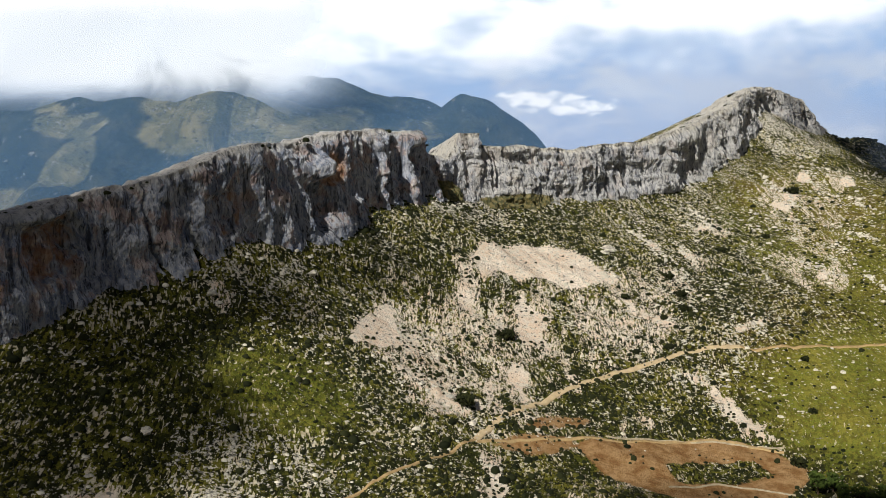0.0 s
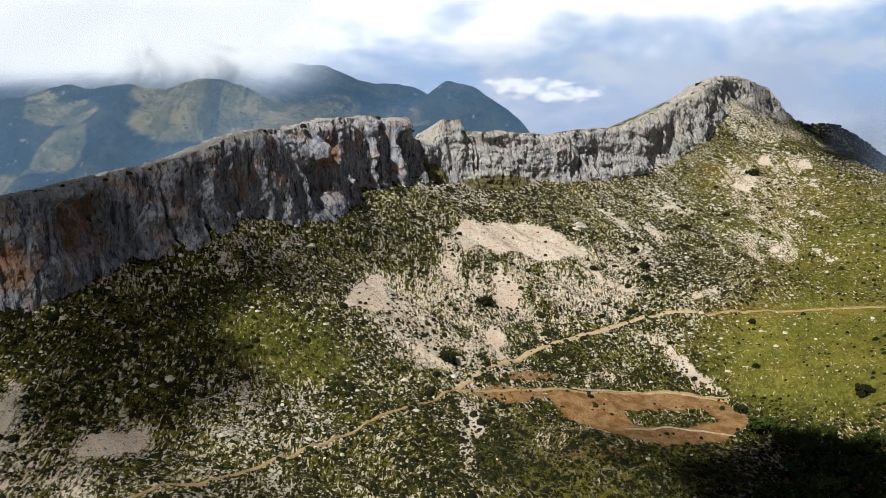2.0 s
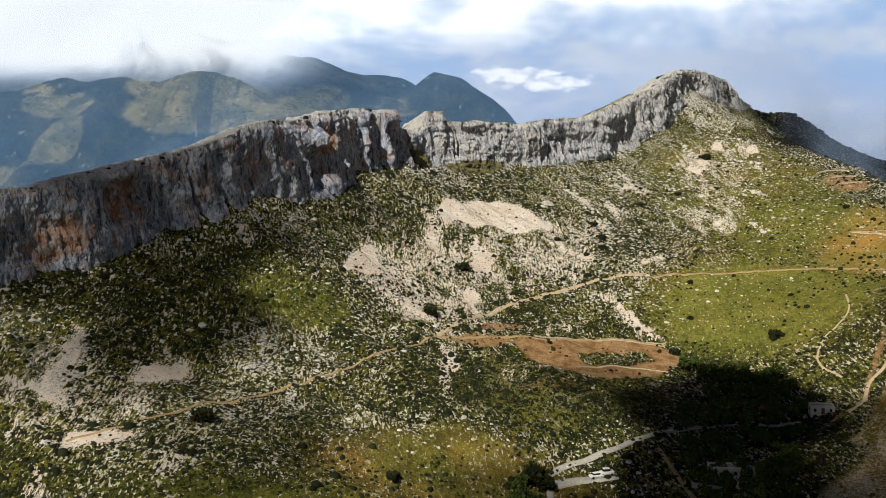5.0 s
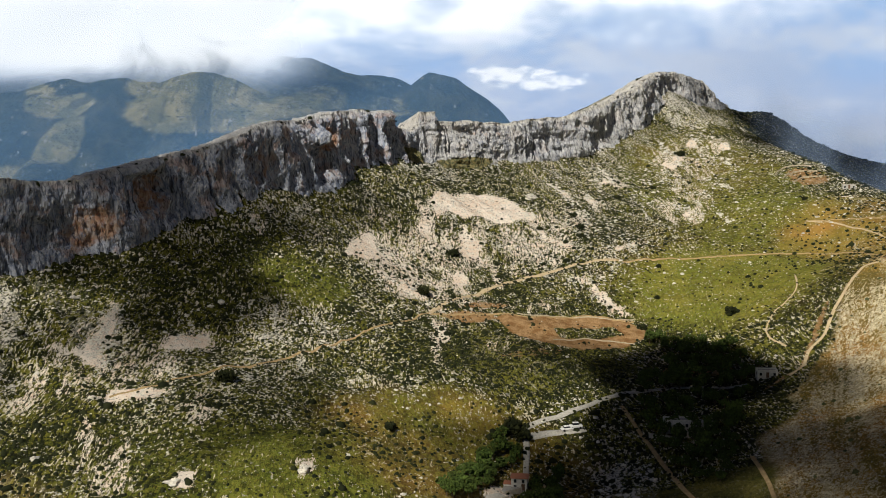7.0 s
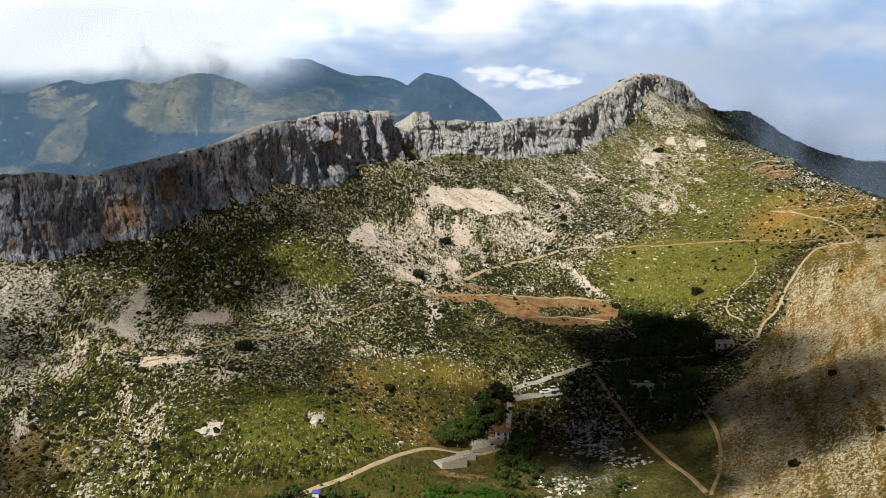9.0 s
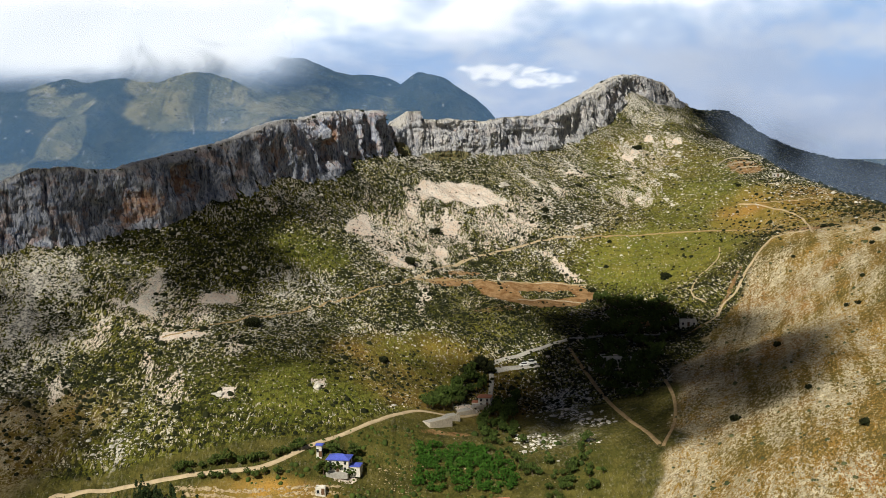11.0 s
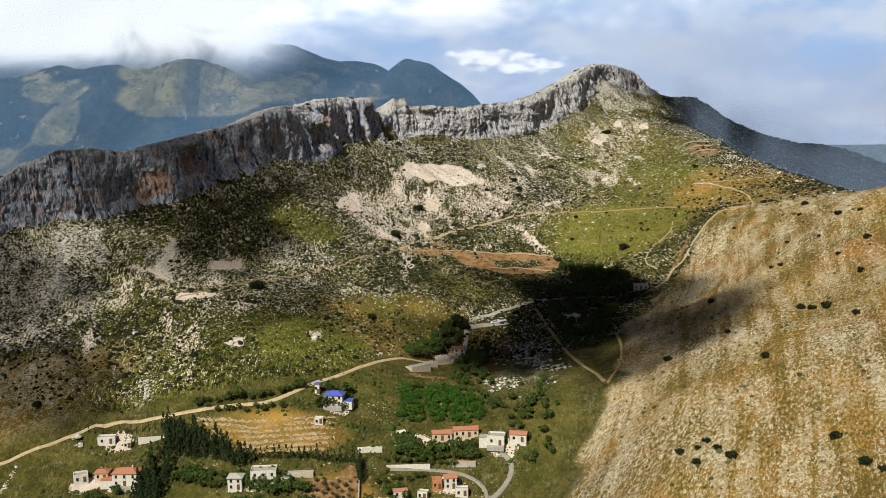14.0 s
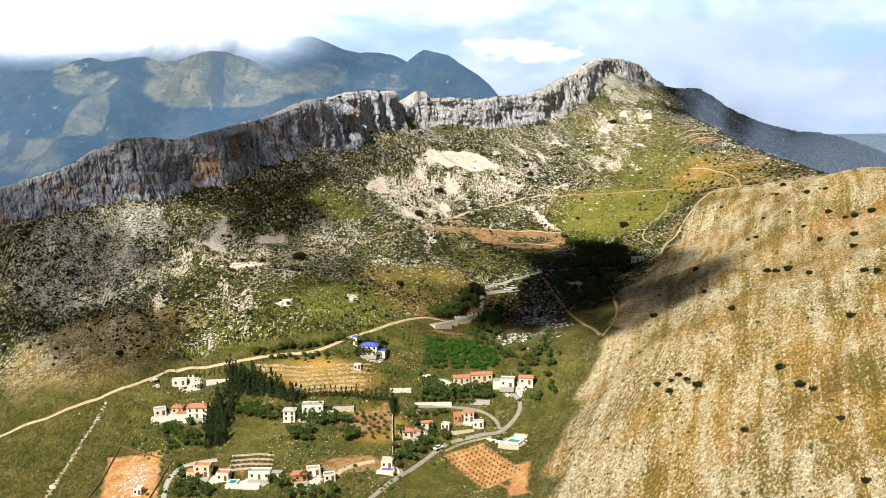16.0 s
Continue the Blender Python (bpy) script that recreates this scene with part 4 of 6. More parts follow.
def leafy(name, dark, light, tip=None):
    m = Nodes(name, 0.85, 0.15)
    n = m.n.new("ShaderNodeNewGeometry")
    k = m.n.new("ShaderNodeObjectInfo")
    base = m.mix(n.outputs["Random Per Island"], dark, light)
    base = m.mix(m.math("MULTIPLY", k.outputs["Random"], 0.5), base, tip or dark)
    m.colour(base)
    return m.mat


WHITE = plain("white_render", (0.72, 0.69, 0.63), 0.85, 0.2, 0.22)
PALE = plain("pale_stone_wall", (0.58, 0.52, 0.43), 0.9, 0.2, 0.3)
CREAM = plain("cream_render", (0.66, 0.55, 0.40), 0.85, 0.2, 0.2)
GREYWALL = plain("grey_render", (0.48, 0.46, 0.43), 0.9, 0.2, 0.3)
TILE = plain("terracotta_tiles", (0.48, 0.20, 0.12), 0.85, 0.2, 0.35, 2.2, (0.36, 0.16, 0.10))
BLUEROOF = plain("blue_roof_sheeting", (0.10, 0.14, 0.62), 0.5, 0.4, 0.3)
CONCRETE = plain("concrete", (0.42, 0.40, 0.37), 0.9, 0.2, 0.3)
PALEROAD = plain("pale_dirt_road", (0.52, 0.41, 0.27), 0.95, 0.1, 0.25, 0.5)
SOILROAD = plain("ochre_dirt_track", (0.42, 0.30, 0.16), 0.95, 0.1, 0.35, 0.5)
ASPHALT = plain("worn_asphalt", (0.30, 0.28, 0.245), 0.9, 0.2, 0.25, 0.6)
STONE = plain("dry_stone", (0.52, 0.45, 0.34), 0.95, 0.1, 0.4, 0.9)
GLASS = plain("dark_window_glass", (0.02, 0.025, 0.03), 0.15, 0.5, 0.2)
WOOD = plain("brown_wood", (0.16, 0.09, 0.05), 0.7, 0.3, 0.3)
POOLBLUE = plain("pool_water_blue", (0.10, 0.42, 0.62), 0.1, 0.5, 0.15)
POOLGREEN = plain("pool_water_green", (0.02, 0.30, 0.26), 0.1, 0.5, 0.2)
PURPLE = plain("blue_pool_cover", (0.10, 0.08, 0.50), 0.4, 0.4, 0.2)
ORANGE = plain("orange_paving", (0.55, 0.25, 0.12), 0.9, 0.2, 0.25)
BARK = plain("bark", (0.12, 0.085, 0.06), 0.95, 0.1, 0.4)
PAINT = plain("white_car_paint", (0.75, 0.75, 0.76), 0.3, 0.5, 0.05)
RUBBER = plain("tyre_rubber", (0.02, 0.02, 0.02), 0.9, 0.2, 0.2)
BOULDER = plain("pale_limestone", (0.68, 0.64, 0.57), 0.95, 0.1, 0.4, 0.6, (0.30, 0.29, 0.28))
LEDGE = plain("weathered_ledge", (0.56, 0.50, 0.40), 0.95, 0.1, 0.35, 0.6, (0.36, 0.32, 0.25))
OCHRE = plain("ochre_terrace_stone", (0.46, 0.37, 0.235), 0.95, 0.1, 0.4, 0.9, (0.30, 0.22, 0.12))
EARTH = plain("brown_earth", (0.20, 0.125, 0.065), 0.95, 0.1, 0.4, 0.8)
PINE = leafy("pine_needles", (0.012, 0.022, 0.008), (0.035, 0.058, 0.016))
LEAF = leafy("garden_leaves", (0.018, 0.036, 0.008), (0.075, 0.115, 0.022), (0.05, 0.065, 0.014))
GROVE = leafy("citrus_leaves", (0.020, 0.060, 0.006), (0.060, 0.150, 0.016))
SCRUB = leafy("scrub_leaves", (0.006, 0.009, 0.003), (0.028, 0.032, 0.010))
# far wood's dark leaves, with the grey-blue of haze mixed into their colour
HAZY_LEAF = leafy("hazy_far_leaves", (0.014, 0.020, 0.018), (0.026, 0.034, 0.028))
OLIVE = leafy("olive_leaves", (0.045, 0.055, 0.022), (0.115, 0.120, 0.055))


# ---- roads and tracks ----
def lane(name, points, width, material, label, lift=0.22):
    line = spline(points, 1.2)
    tan = np.gradient(line, axis=0)
    tan /= np.linalg.norm(tan, axis=1)[:, None]
    side = np.stack([-tan[:, 1], tan[:, 0]], 1)
    cols = np.array([-0.5, -0.25, 0.0, 0.25, 0.5])
    wid = width * (0.85 + 0.3 * fbm(np.arange(len(line)) * 1.2, np.zeros(len(line)), 9, 3, 7))
    P = line[:, None, :] + side[:, None, :] * (cols[None, :, None] * wid[:, None, None])
    z = height(P[..., 0], P[..., 1])[0].reshape(P.shape[:2])
    mid = z[:, 2:3]
    run = np.convolve(np.pad(mid[:, 0], 4, mode="edge"), np.ones(9) / 9, mode="valid")[:, None]
    z = np.maximum(0.6 * z + 0.4 * run, z - 0.02) + lift - 0.10 * np.abs(cols)[None, :]
    verts = np.concatenate([P, z[..., None]], -1)
    skirt = verts[:, [0, -1]].copy()
    skirt[..., 2] -= 0.9
    verts = np.concatenate([skirt[:, :1], verts, skirt[:, 1:]], 1)
    mesh = sheet(name, verts.reshape(-1, 3), len(line), 7, material)
    return tagged(new(name, mesh), label, "track", kind="structure")


lane("road", [(-88, 154), (-80, 159), (-66, 170.5), (-58, 179), (-46.5, 185.5), (-36.4, 195), (-20.4, 212.4), (-4.7, 231.4), (8.3, 249.1)], 0.8, SOILROAD, "faint ochre dirt track along the hillside")
lane("road", [(8.3, 249.1), (17.9, 266.5), (30.5, 282.1), (43.6, 293.4), (57, 301.9), (70.7, 308.6), (82.8, 311.8), (94.5, 312.3)], 1.7, PALEROAD, "pale dirt track climbing across the scree")
lane("road", [(94.5, 312.3), (122.8, 311), (148, 308.8), (171.4, 302.2), (184.5, 285.1), (188.7, 262.1), (190, 240)], 1.3, SOILROAD, "ochre dirt track along the green slope")
lane("road", [(8.3, 248), (17.3, 252.5), (28.8, 257), (40.4, 260), (54.7, 264), (75, 268), (92, 262)], 1.0, SOILROAD, "narrow dirt track above the orange terraces")
lane("road", [(-175, 26), (-158.6, 38.2), (-147.9, 44.9), (-136.7, 51.3), (-123.4, 59.6), (-111.7, 67.7), (-101.4, 73.9)], 1.1, PALEROAD, "pale dirt road crossing the meadow")
lane("road", [(-101.4, 73.9), (-92.3, 75.4), (-79.2, 75.3), (-68.6, 76.1), (-54.4, 77.2), (-40, 79), (-26, 88), (-13.5, 97.1), (-1.7, 108.9), (7.7, 118.5), (22, 124), (33, 134)], 1.35, PALEROAD, "pale dirt road along the foot of the slope")
lane("road", [(33, 134), (35.5, 152), (37.2, 166), (37.5, 172.6), (49.3, 180.7), (60, 186.3), (70.9, 192.1), (96.5, 200), (118, 199)], 1.9, CONCRETE, "grey lane climbing through the wooded hollow")
lane("road", [(37.2, 168.8), (45.9, 171.8), (57.1, 173.7)], 2.6, CONCRETE, "grey drive with a parking place")
lane("road", [(71.1, 185.1), (74.1, 164.9), (76.4, 137.8), (79.5, 104.2), (81, 75.2)], 1.3, SOILROAD, "dirt track down the hollow")
lane("road", [(81.4, 73), (89.6, 90.7), (96, 114.4), (99, 138.2)], 1.1, SOILROAD, "narrow footpath at the foot of the spur")
lane("road", [(131, 196), (136.6, 198), (142, 205.5), (149, 210), (156.9, 220), (166, 229), (175, 236), (187, 232), (193, 239)], 1.2, PALEROAD, "ochre footpath up to the saddle")
lane("road", [(188.9, 226), (202.3, 264.9), (205.3, 293.5), (200.9, 317.6), (192.3, 337.1)], 1.0, PALEROAD, "footpath across the saddle")
lane("road", [(192.3, 337), (208, 319.3), (218, 310.9), (224.6, 307)], 1.2, SOILROAD, "footpath on the shoulder")
lane("road", [(137, 214), (134, 226), (140, 236), (152, 246), (158, 262)], 0.6, PALEROAD, "narrow footpath in the meadow")
lane("road", [(-24, -18), (-13.8, -4.4), (-6, 6.6), (3.3, 18.2), (13.3, 31), (26.8, 37), (34.6, 38.6), (42.1, 45.9), (43.9, 52.3), (41, 56.8), (36.5, 59)], 1.8, ASPHALT, "worn grey village road with a hairpin")
lane("road", [(2.7, 51.5), (16.5, 52.5), (28, 49.7), (33.6, 44.6), (34.6, 39.6)], 1.3, ASPHALT, "grey village lane between garden walls")
lane("road", [(-84, -16), (-87.7, 1.3), (-88.2, 12.6), (-84, 20), (-72, 21)], 2.0, CONCRETE, "concrete drive beside the orange plot")
lane("road", [(-30, 3), (-24, 12), (-14, 17)], 2.0, PALEROAD, "pale dirt drive")


# ---- plants ----
def clump_mesh(name, n, shape, size, seed, material):
    """A crown of many small leaf clumps, with gaps and an uneven outline."""
    rng = random.Random(seed)
    bm = fresh()
    for _ in range(n):
        p = shape(rng)
        s = size * rng.uniform(0.55, 1.4)
        m = Matrix.LocRotScale(p, Euler([rng.uniform(0, 6.3) for _ in range(3)]), (s, s * rng.uniform(0.6, 1.0), s * rng.uniform(0.35, 0.7)))
        tips = [bm.verts.new(m @ Vector([c + rng.uniform(-0.35, 0.35) for c in q])) for q in ((1, 0, 0), (0, 1, 0), (-1, 0, 0), (0, -1, 0), (0, 0, 1), (0, 0, -1))]
        for k in range(4):
            bm.faces.new((tips[k], tips[(k + 1) % 4], tips[4]))
            bm.faces.new((tips[(k + 1) % 4], tips[k], tips[5]))
    mesh = bpy.data.meshes.new(name)
    bm.to_mesh(mesh)
    bm.free()
    mesh.materials.append(material)
    return mesh


def ball(rx, rz, z0, hollow=0.55):
    def at(rng):
        while True:
            p = Vector([rng.uniform(-1, 1) for _ in range(3)])
            if hollow < p.length < 1.0:
                k = 1 + 0.25 * math.sin(p.x * 5 + p.y * 3)
                return Vector((p.x * rx * k, p.y * rx * k, z0 + p.z * rz))
    return at


def cone(r, z0, z1):
    def at(rng):
        f = rng.random() ** 1.4
        a, q = rng.uniform(0, 6.3), r * (1 - f) ** 0.8 * rng.uniform(0.5, 1.1)
        return Vector((math.cos(a) * q, math.sin(a) * q, z0 + (z1 - z0) * f))
    return at


def trunk_mesh(name, h, r, limbs, seed):
    rng = random.Random(seed)
    bm = fresh()
    bmesh.ops.create_cone(bm, segments=7, radius1=r, radius2=r * 0.45, depth=h, matrix=Matrix.Translation((0, 0, h / 2)))
    for k in range(limbs):
        a = k * 2.4 + rng.uniform(-0.4, 0.4)
        m = Matrix.Translation((0, 0, h * 0.62)) @ Euler((0, radians(42), a)).to_matrix().to_4x4() @ Matrix.Translation((0, 0, h * 0.3))
        bmesh.ops.create_cone(bm, segments=5, radius1=r * 0.45, radius2=r * 0.15, depth=h * 0.6, matrix=m)
    mesh = bpy.data.meshes.new(name)
    bm.to_mesh(mesh)
    bm.free()
    mesh.materials.append(BARK)
    return mesh


KINDS = {
    "pine": [(trunk_mesh("trunk", 3.0, 0.16, 2, 10 + k), clump_mesh("crown", 90, cone(1.3, 0.7, 6.0 + 0.5 * k), 0.34, 20 + k, PINE)) for k in range(3)],
    "cypress": [(trunk_mesh("trunk", 1.2, 0.10, 0, 13 + k), clump_mesh("crown", 60, cone(0.6, 0.2, 4.2), 0.22, 23 + k, PINE)) for k in range(2)],
    "tree": [(trunk_mesh("trunk", 1.7, 0.14, 4, 30 + k), clump_mesh("crown", 84, ball(1.4, 1.1, 1.9 + 0.2 * k), 0.34, 40 + k, LEAF)) for k in range(4)],
    "citrus": [(trunk_mesh("trunk", 1.0, 0.10, 3, 50 + k), clump_mesh("crown", 70, ball(1.25, 0.95, 1.3), 0.30, 60 + k, GROVE)) for k in range(3)],
    "olive": [(trunk_mesh("trunk", 0.9, 0.10, 3, 70 + k), clump_mesh("crown", 60, ball(0.8, 0.6, 1.2), 0.22, 80 + k, OLIVE)) for k in range(3)],
    "shrub": [(trunk_mesh("stem", 0.7, 0.10, 4, 90 + k), clump_mesh("crown", 110, ball(1.0, 0.62, 0.6, 0.3), 0.27, 95 + k, SCRUB)) for k in range(4)],
}
PLANTED = random.Random(5)


def plant(kind, x, y, size, label, category, group=""):
    size *= {"tree": 1.05, "citrus": 1.05, "pine": 1.12}.get(kind, 1.0)
    trunk, crown = PLANTED.choice(KINDS[kind])
    z = ground_z(x, y)
    ob = new({"pine": "pine_tree", "cypress": "cypress_tree", "tree": "garden_tree", "citrus": "citrus_tree", "olive": "olive_tree", "shrub": "shrub"}[kind] if category != "bush" else "garden_bush")
    ob.matrix_basis = pose(x, y, z - 0.12 * size, 0, 0, PLANTED.uniform(0, 360)) @ Matrix.Diagonal((size, size, size * PLANTED.uniform(0.9, 1.1), 1))
    shared("trunk" if kind != "shrub" else "stem", trunk, ob, Matrix())
    shared("crown", crown, ob, Matrix())
    return tagged(ob, label, category, group)


def inside(x, y, ring):
    hit = False
    for (ax, ay), (bx, by) in zip(ring, ring[1:] + ring[:1]):
        if (ay > y) != (by > y) and x < (bx - ax) * (y - ay) / (by - ay) + ax:
            hit = not hit
    return hit


def wood(kind, ring, n, size, label, category, group, seed, apart=1.6):
    """Trees scattered over a plot, not too near one another."""
    rng, placed = random.Random(seed), []
    xs, ys = [p[0] for p in ring], [p[1] for p in ring]
    for _ in range(n * 30):
        if len(placed) >= n:
            break
        x, y = rng.uniform(min(xs), max(xs)), rng.uniform(min(ys), max(ys))
        if inside(x, y, ring) and all((x - a) ** 2 + (y - b) ** 2 > apart**2 for a, b in placed):
            placed.append((x, y))
            plant(kind, x, y, rng.uniform(*size), label, category, group)


def thicket(ring, n, size, label, seed, apart):
    """A wood that nobody could count, trunks and crowns in one mesh."""
    rng, placed, bm = random.Random(seed), [], fresh()
    xs, ys = [p[0] for p in ring], [p[1] for p in ring]
    for _ in range(n * 30):
        if len(placed) >= n:
            break
        x, y = rng.uniform(min(xs), max(xs)), rng.uniform(min(ys), max(ys))
        if inside(x, y, ring) and all((x - a) ** 2 + (y - b) ** 2 > apart**2 for a, b in placed):
            placed.append((x, y))
    verts, faces, slots, base = [], [], [], 0
    for x, y in placed:
        s, z = rng.uniform(*size), ground_z(x, y)
        m = pose(x, y, z - 0.1, 0, 0, rng.uniform(0, 360)) @ Matrix.Scale(s, 4)
        for k, mesh in enumerate(rng.choice(KINDS["tree"])):
            verts += [m @ v.co for v in mesh.vertices]
            faces += [[base + i for i in p.vertices] for p in mesh.polygons]
            slots += [k] * len(mesh.polygons)
            base += len(mesh.vertices)
    mesh = bpy.data.meshes.new("wood")
    mesh.from_pydata(verts, [], faces)
    mesh.materials.append(BARK), mesh.materials.append(LEAF)
    mesh.polygons.foreach_set("material_index", slots)
    return tagged(new("hollow_wood", mesh), label, "wood", kind="stuff")


def row(kind, points, step, size, label, category, group, seed, jitter=0.3):
    rng = random.Random(seed)
    line = spline(points, step)
    for x, y in line:
        plant(kind, x + rng.uniform(-jitter, jitter), y + rng.uniform(-jitter, jitter), rng.uniform(*size), label, category, group)


wood("pine", [(-77, 70), (-62, 65), (-43, 52), (-46, 50), (-58, 55), (-75, 59)], 56, (0.8, 1.15), "tall dark green pine in a dense windbreak", "pine", "pine windbreak", 1, 1.5)
wood("pine", [(-78, 60), (-72, 60), (-71, 44), (-71, 28), (-77, 27), (-81, 40)], 40, (0.8, 1.15), "dark green pine in a belt running downhill", "pine", "pine windbreak", 2, 1.4)
row("pine", [(-45, 54.5), (-28, 54), (-8, 53)], 1.9, (0.5, 0.75), "dark clipped conifer in a hedge row", "conifer", "conifer hedge", 3)
row("cypress", [(-103, 71.5), (-96, 70), (-90, 70.5), (-78, 71)], 1.9, (0.5, 0.8), "small dark cypress beside the road", "cypress", "roadside cypresses", 4)
row("cypress", [(-52, 58), (-34, 56.5)], 2.6, (0.35, 0.5), "small dark conifer on a terrace edge", "cypress", "terrace conifers", 5)
row("pine", [(-7.6, 52), (-7.4, 44)], 1.6, (0.6, 0.9), "tall dark conifer beside a drive", "conifer", "drive conifers", 6)
row("tree", [(-66, 78.5), (-54, 79.5), (-40, 81.5), (-30, 85)], 2.2, (0.7, 1.25), "bushy green tree lining the dirt road", "tree", "roadside trees", 7, 0.8)
row("tree", [(-62, 76), (-48, 75), (-36, 76)], 2.7, (0.6, 0.95), "dense green bush below the dirt road", "bush", "roadside trees", 8, 0.8)
wood("citrus", [(7, 96), (27, 99), (36, 87), (37, 72), (20, 73), (5.5, 75)], 105, (0.8, 1.2), "bright green citrus tree in a dense grove", "citrus tree", "citrus grove", 9, 1.7)
wood("tree", [(-22, 84), (-12, 86), (-10, 76), (-22, 75)], 9, (0.78, 1.43), "dark green tree round the blue-roofed house", "tree", "house garden", 10)
wood("tree", [(5, 66), (14, 60), (32, 60), (33, 55), (17, 55.5), (5, 57)], 34, (0.85, 1.35), "green garden tree behind a wall", "tree", "garden trees", 11)
row("tree", [(2, 54.6), (14, 55), (25, 53.6)], 2.3, (0.5, 0.85), "green hedge tree above the lane wall", "tree", "garden trees", 43, 0.5)
row("tree", [(30, 97), (38, 90), (40, 78)], 2.5, (0.6, 1.0), "dark green tree on the edge of the citrus grove", "tree", "grove edge trees", 44, 0.6)
row("tree", [(46, 66), (54, 74), (58, 84), (62, 92)], 2.6, (0.6, 1.1), "dark tree in a broken row up the hollow", "tree", "hollow trees", 45, 0.9)
row("tree", [(-2, 44), (6, 47), (14, 48.5)], 2.2, (0.5, 0.8), "small green tree below the village lane", "tree", "garden trees", 46, 0.6)
wood("tree", [(-48, 46), (-28, 44), (-22, 38), (-36, 36), (-44, 39)], 34, (0.72, 1.23), "green garden tree below the white villa", "tree", "garden trees", 12)
wood("tree", [(-70, 52), (-56, 48), (-48, 42), (-54, 40), (-70, 47)], 22, (0.65, 1.17), "green bush along a field edge", "bush", "field edge bushes", 13)
wood("tree", [(-98, 46), (-84, 44), (-80, 30), (-94, 30)], 24, (0.65, 1.30), "green garden bush beside the red-roofed house", "bush", "garden trees", 14)
wood("tree", [(-8, 30), (6, 44), (16, 36), (2, 20), (-6, 12)], 34, (0.59, 1.10), "green garden tree between village houses", "tree", "garden trees", 15)
wood("tree", [(-88, 22), (-78, 12), (-66, -2), (-86, 2)], 22, (0.65, 1.17), "green tree round a flat-roofed villa", "tree", "garden trees", 16)
wood("tree", [(-50, 8), (-28, 2), (-26, -10), (-52, -8)], 26, (0.59, 1.10), "green garden bush between village houses", "bush", "garden trees", 17)
wood("tree", [(-47, 33), (-37, 32), (-37, 28), (-46, 27)], 9, (0.91, 1.23), "dense green bush on a field edge", "bush", "field edge bushes", 18)
wood("tree", [(-26, 31), (-20, 31), (-20, 27), (-26, 27)], 4, (1.04, 1.43), "round dark green tree in an orchard", "tree", "garden trees", 19)
wood("tree", [(44, 66), (58, 62), (58, 50), (46, 52)], 9, (0.65, 1.17), "green tree beside the upper villa", "tree", "garden trees", 20)
wood("tree", [(40, 84), (62, 80), (64, 64), (44, 68)], 20, (0.52, 1.04), "small dark tree in the hollow", "tree", "hollow trees", 21)
wood("tree", [(46, 154), (44, 132), (34, 110), (24, 106), (30, 124), (37, 146)], 30, (0.8, 1.4), "dark green tree below the hillside house", "tree", "house garden", 42)
wood("tree", [(8, 124), (18, 144), (30, 168), (36, 162), (27, 141), (15, 121)], 34, (0.95, 1.6), "dark green tree round the hillside house", "tree", "house garden", 22)
wood("tree", [(26, 112), (42, 118), (44, 100), (30, 100)], 16, (0.65, 1.17), "dark green tree on the rocky bank", "tree", "house garden", 23)
thicket([(74, 195), (96, 215), (92, 250), (118, 232), (128, 205), (100, 195)], 80, (1.0, 1.7), "dense dark green trees filling the wooded hollow", 24, 2.1)
thicket([(76, 185), (118, 195), (104, 165), (94, 140), (84, 120), (78, 140)], 90, (0.8, 1.5), "dark green trees scattered in the shaded hollow", 25, 2.2)
wood("olive", [(-21, 44), (-9, 44), (-9, 29), (-23, 30), (-34, 37)], 42, (0.7, 1.05), "small olive tree in a bare orchard", "olive tree", "olive orchard", 26, 2.0)
for i in range(8):
    for j in range(12):
        u, w = -7.6 + 2.1 * i, -13.0 + 2.3 * j
        x, y = 26.5 + 0.883 * u - 0.469 * w, 15.5 + 0.469 * u + 0.883 * w
        plant("olive", x, y, 0.42, "small young tree in rows on orange soil", "tree", "young orchard")
for j in range(3):
    for i in range(8):
        plant("olive", -66 + 2.0 * i, 20.5 - 2.6 * j - 0.25 * i, 0.55, "small olive tree in a terraced row", "olive tree", "terraced orchard")

SPUR_SHRUBS = [(200, 188), (191, 172), (202, 244), (173, 207), (174, 143), (162, 129), (179, 123), (176, 98), (194, 119), (186, 96), (187, 81), (189, 76), (194, 72), (180, 56), (173, 73), (172, 39), (148, 64), (150, 60.5), (153, 55), (154, 58), (152, 31), (145, -21), (121, -51), (119, -46), (119, -75), (100, -53), (119, -29), (94, -11), (90, -6), (88, -12), (93, -5), (96, -17), (86, -3), (103, 72), (121, 26), (136, 126), (122, 64), (112, -106), (164, 124), (189, 128), (163, 0), (161, 5)]
for x, y in SPUR_SHRUBS:
    plant("shrub", x, y, PLANTED.uniform(0.9, 1.6), "rounded dark evergreen shrub on the dry rocky spur", "shrub", "spur shrubs")
SLOPE_SHRUBS = [(6.3, 266, 3.0), (128, 250, 2.6), (-5, 153, 2.0), (-56, 168, 3.0), (20, 309, 2.6), (94, 256, 1.9), (112, 303, 1.4), (113, 402, 2.2), (137, 422, 1.8), (83, 364, 2.0), (84, 350, 2.2), (83, 337, 1.6), (63, 342, 1.6), (167, 476, 3.2), (201, 364, 1.4), (105, 277, 1.2), (33, 170, 3.4), (36, 168, 3.0)]
for x, y, s in SLOPE_SHRUBS:
    plant("shrub", x, y, s, "broad dark green shrub on the open slope", "shrub", "slope shrubs")


# ---- houses ----
PANE = bpy.data.meshes.new("window")
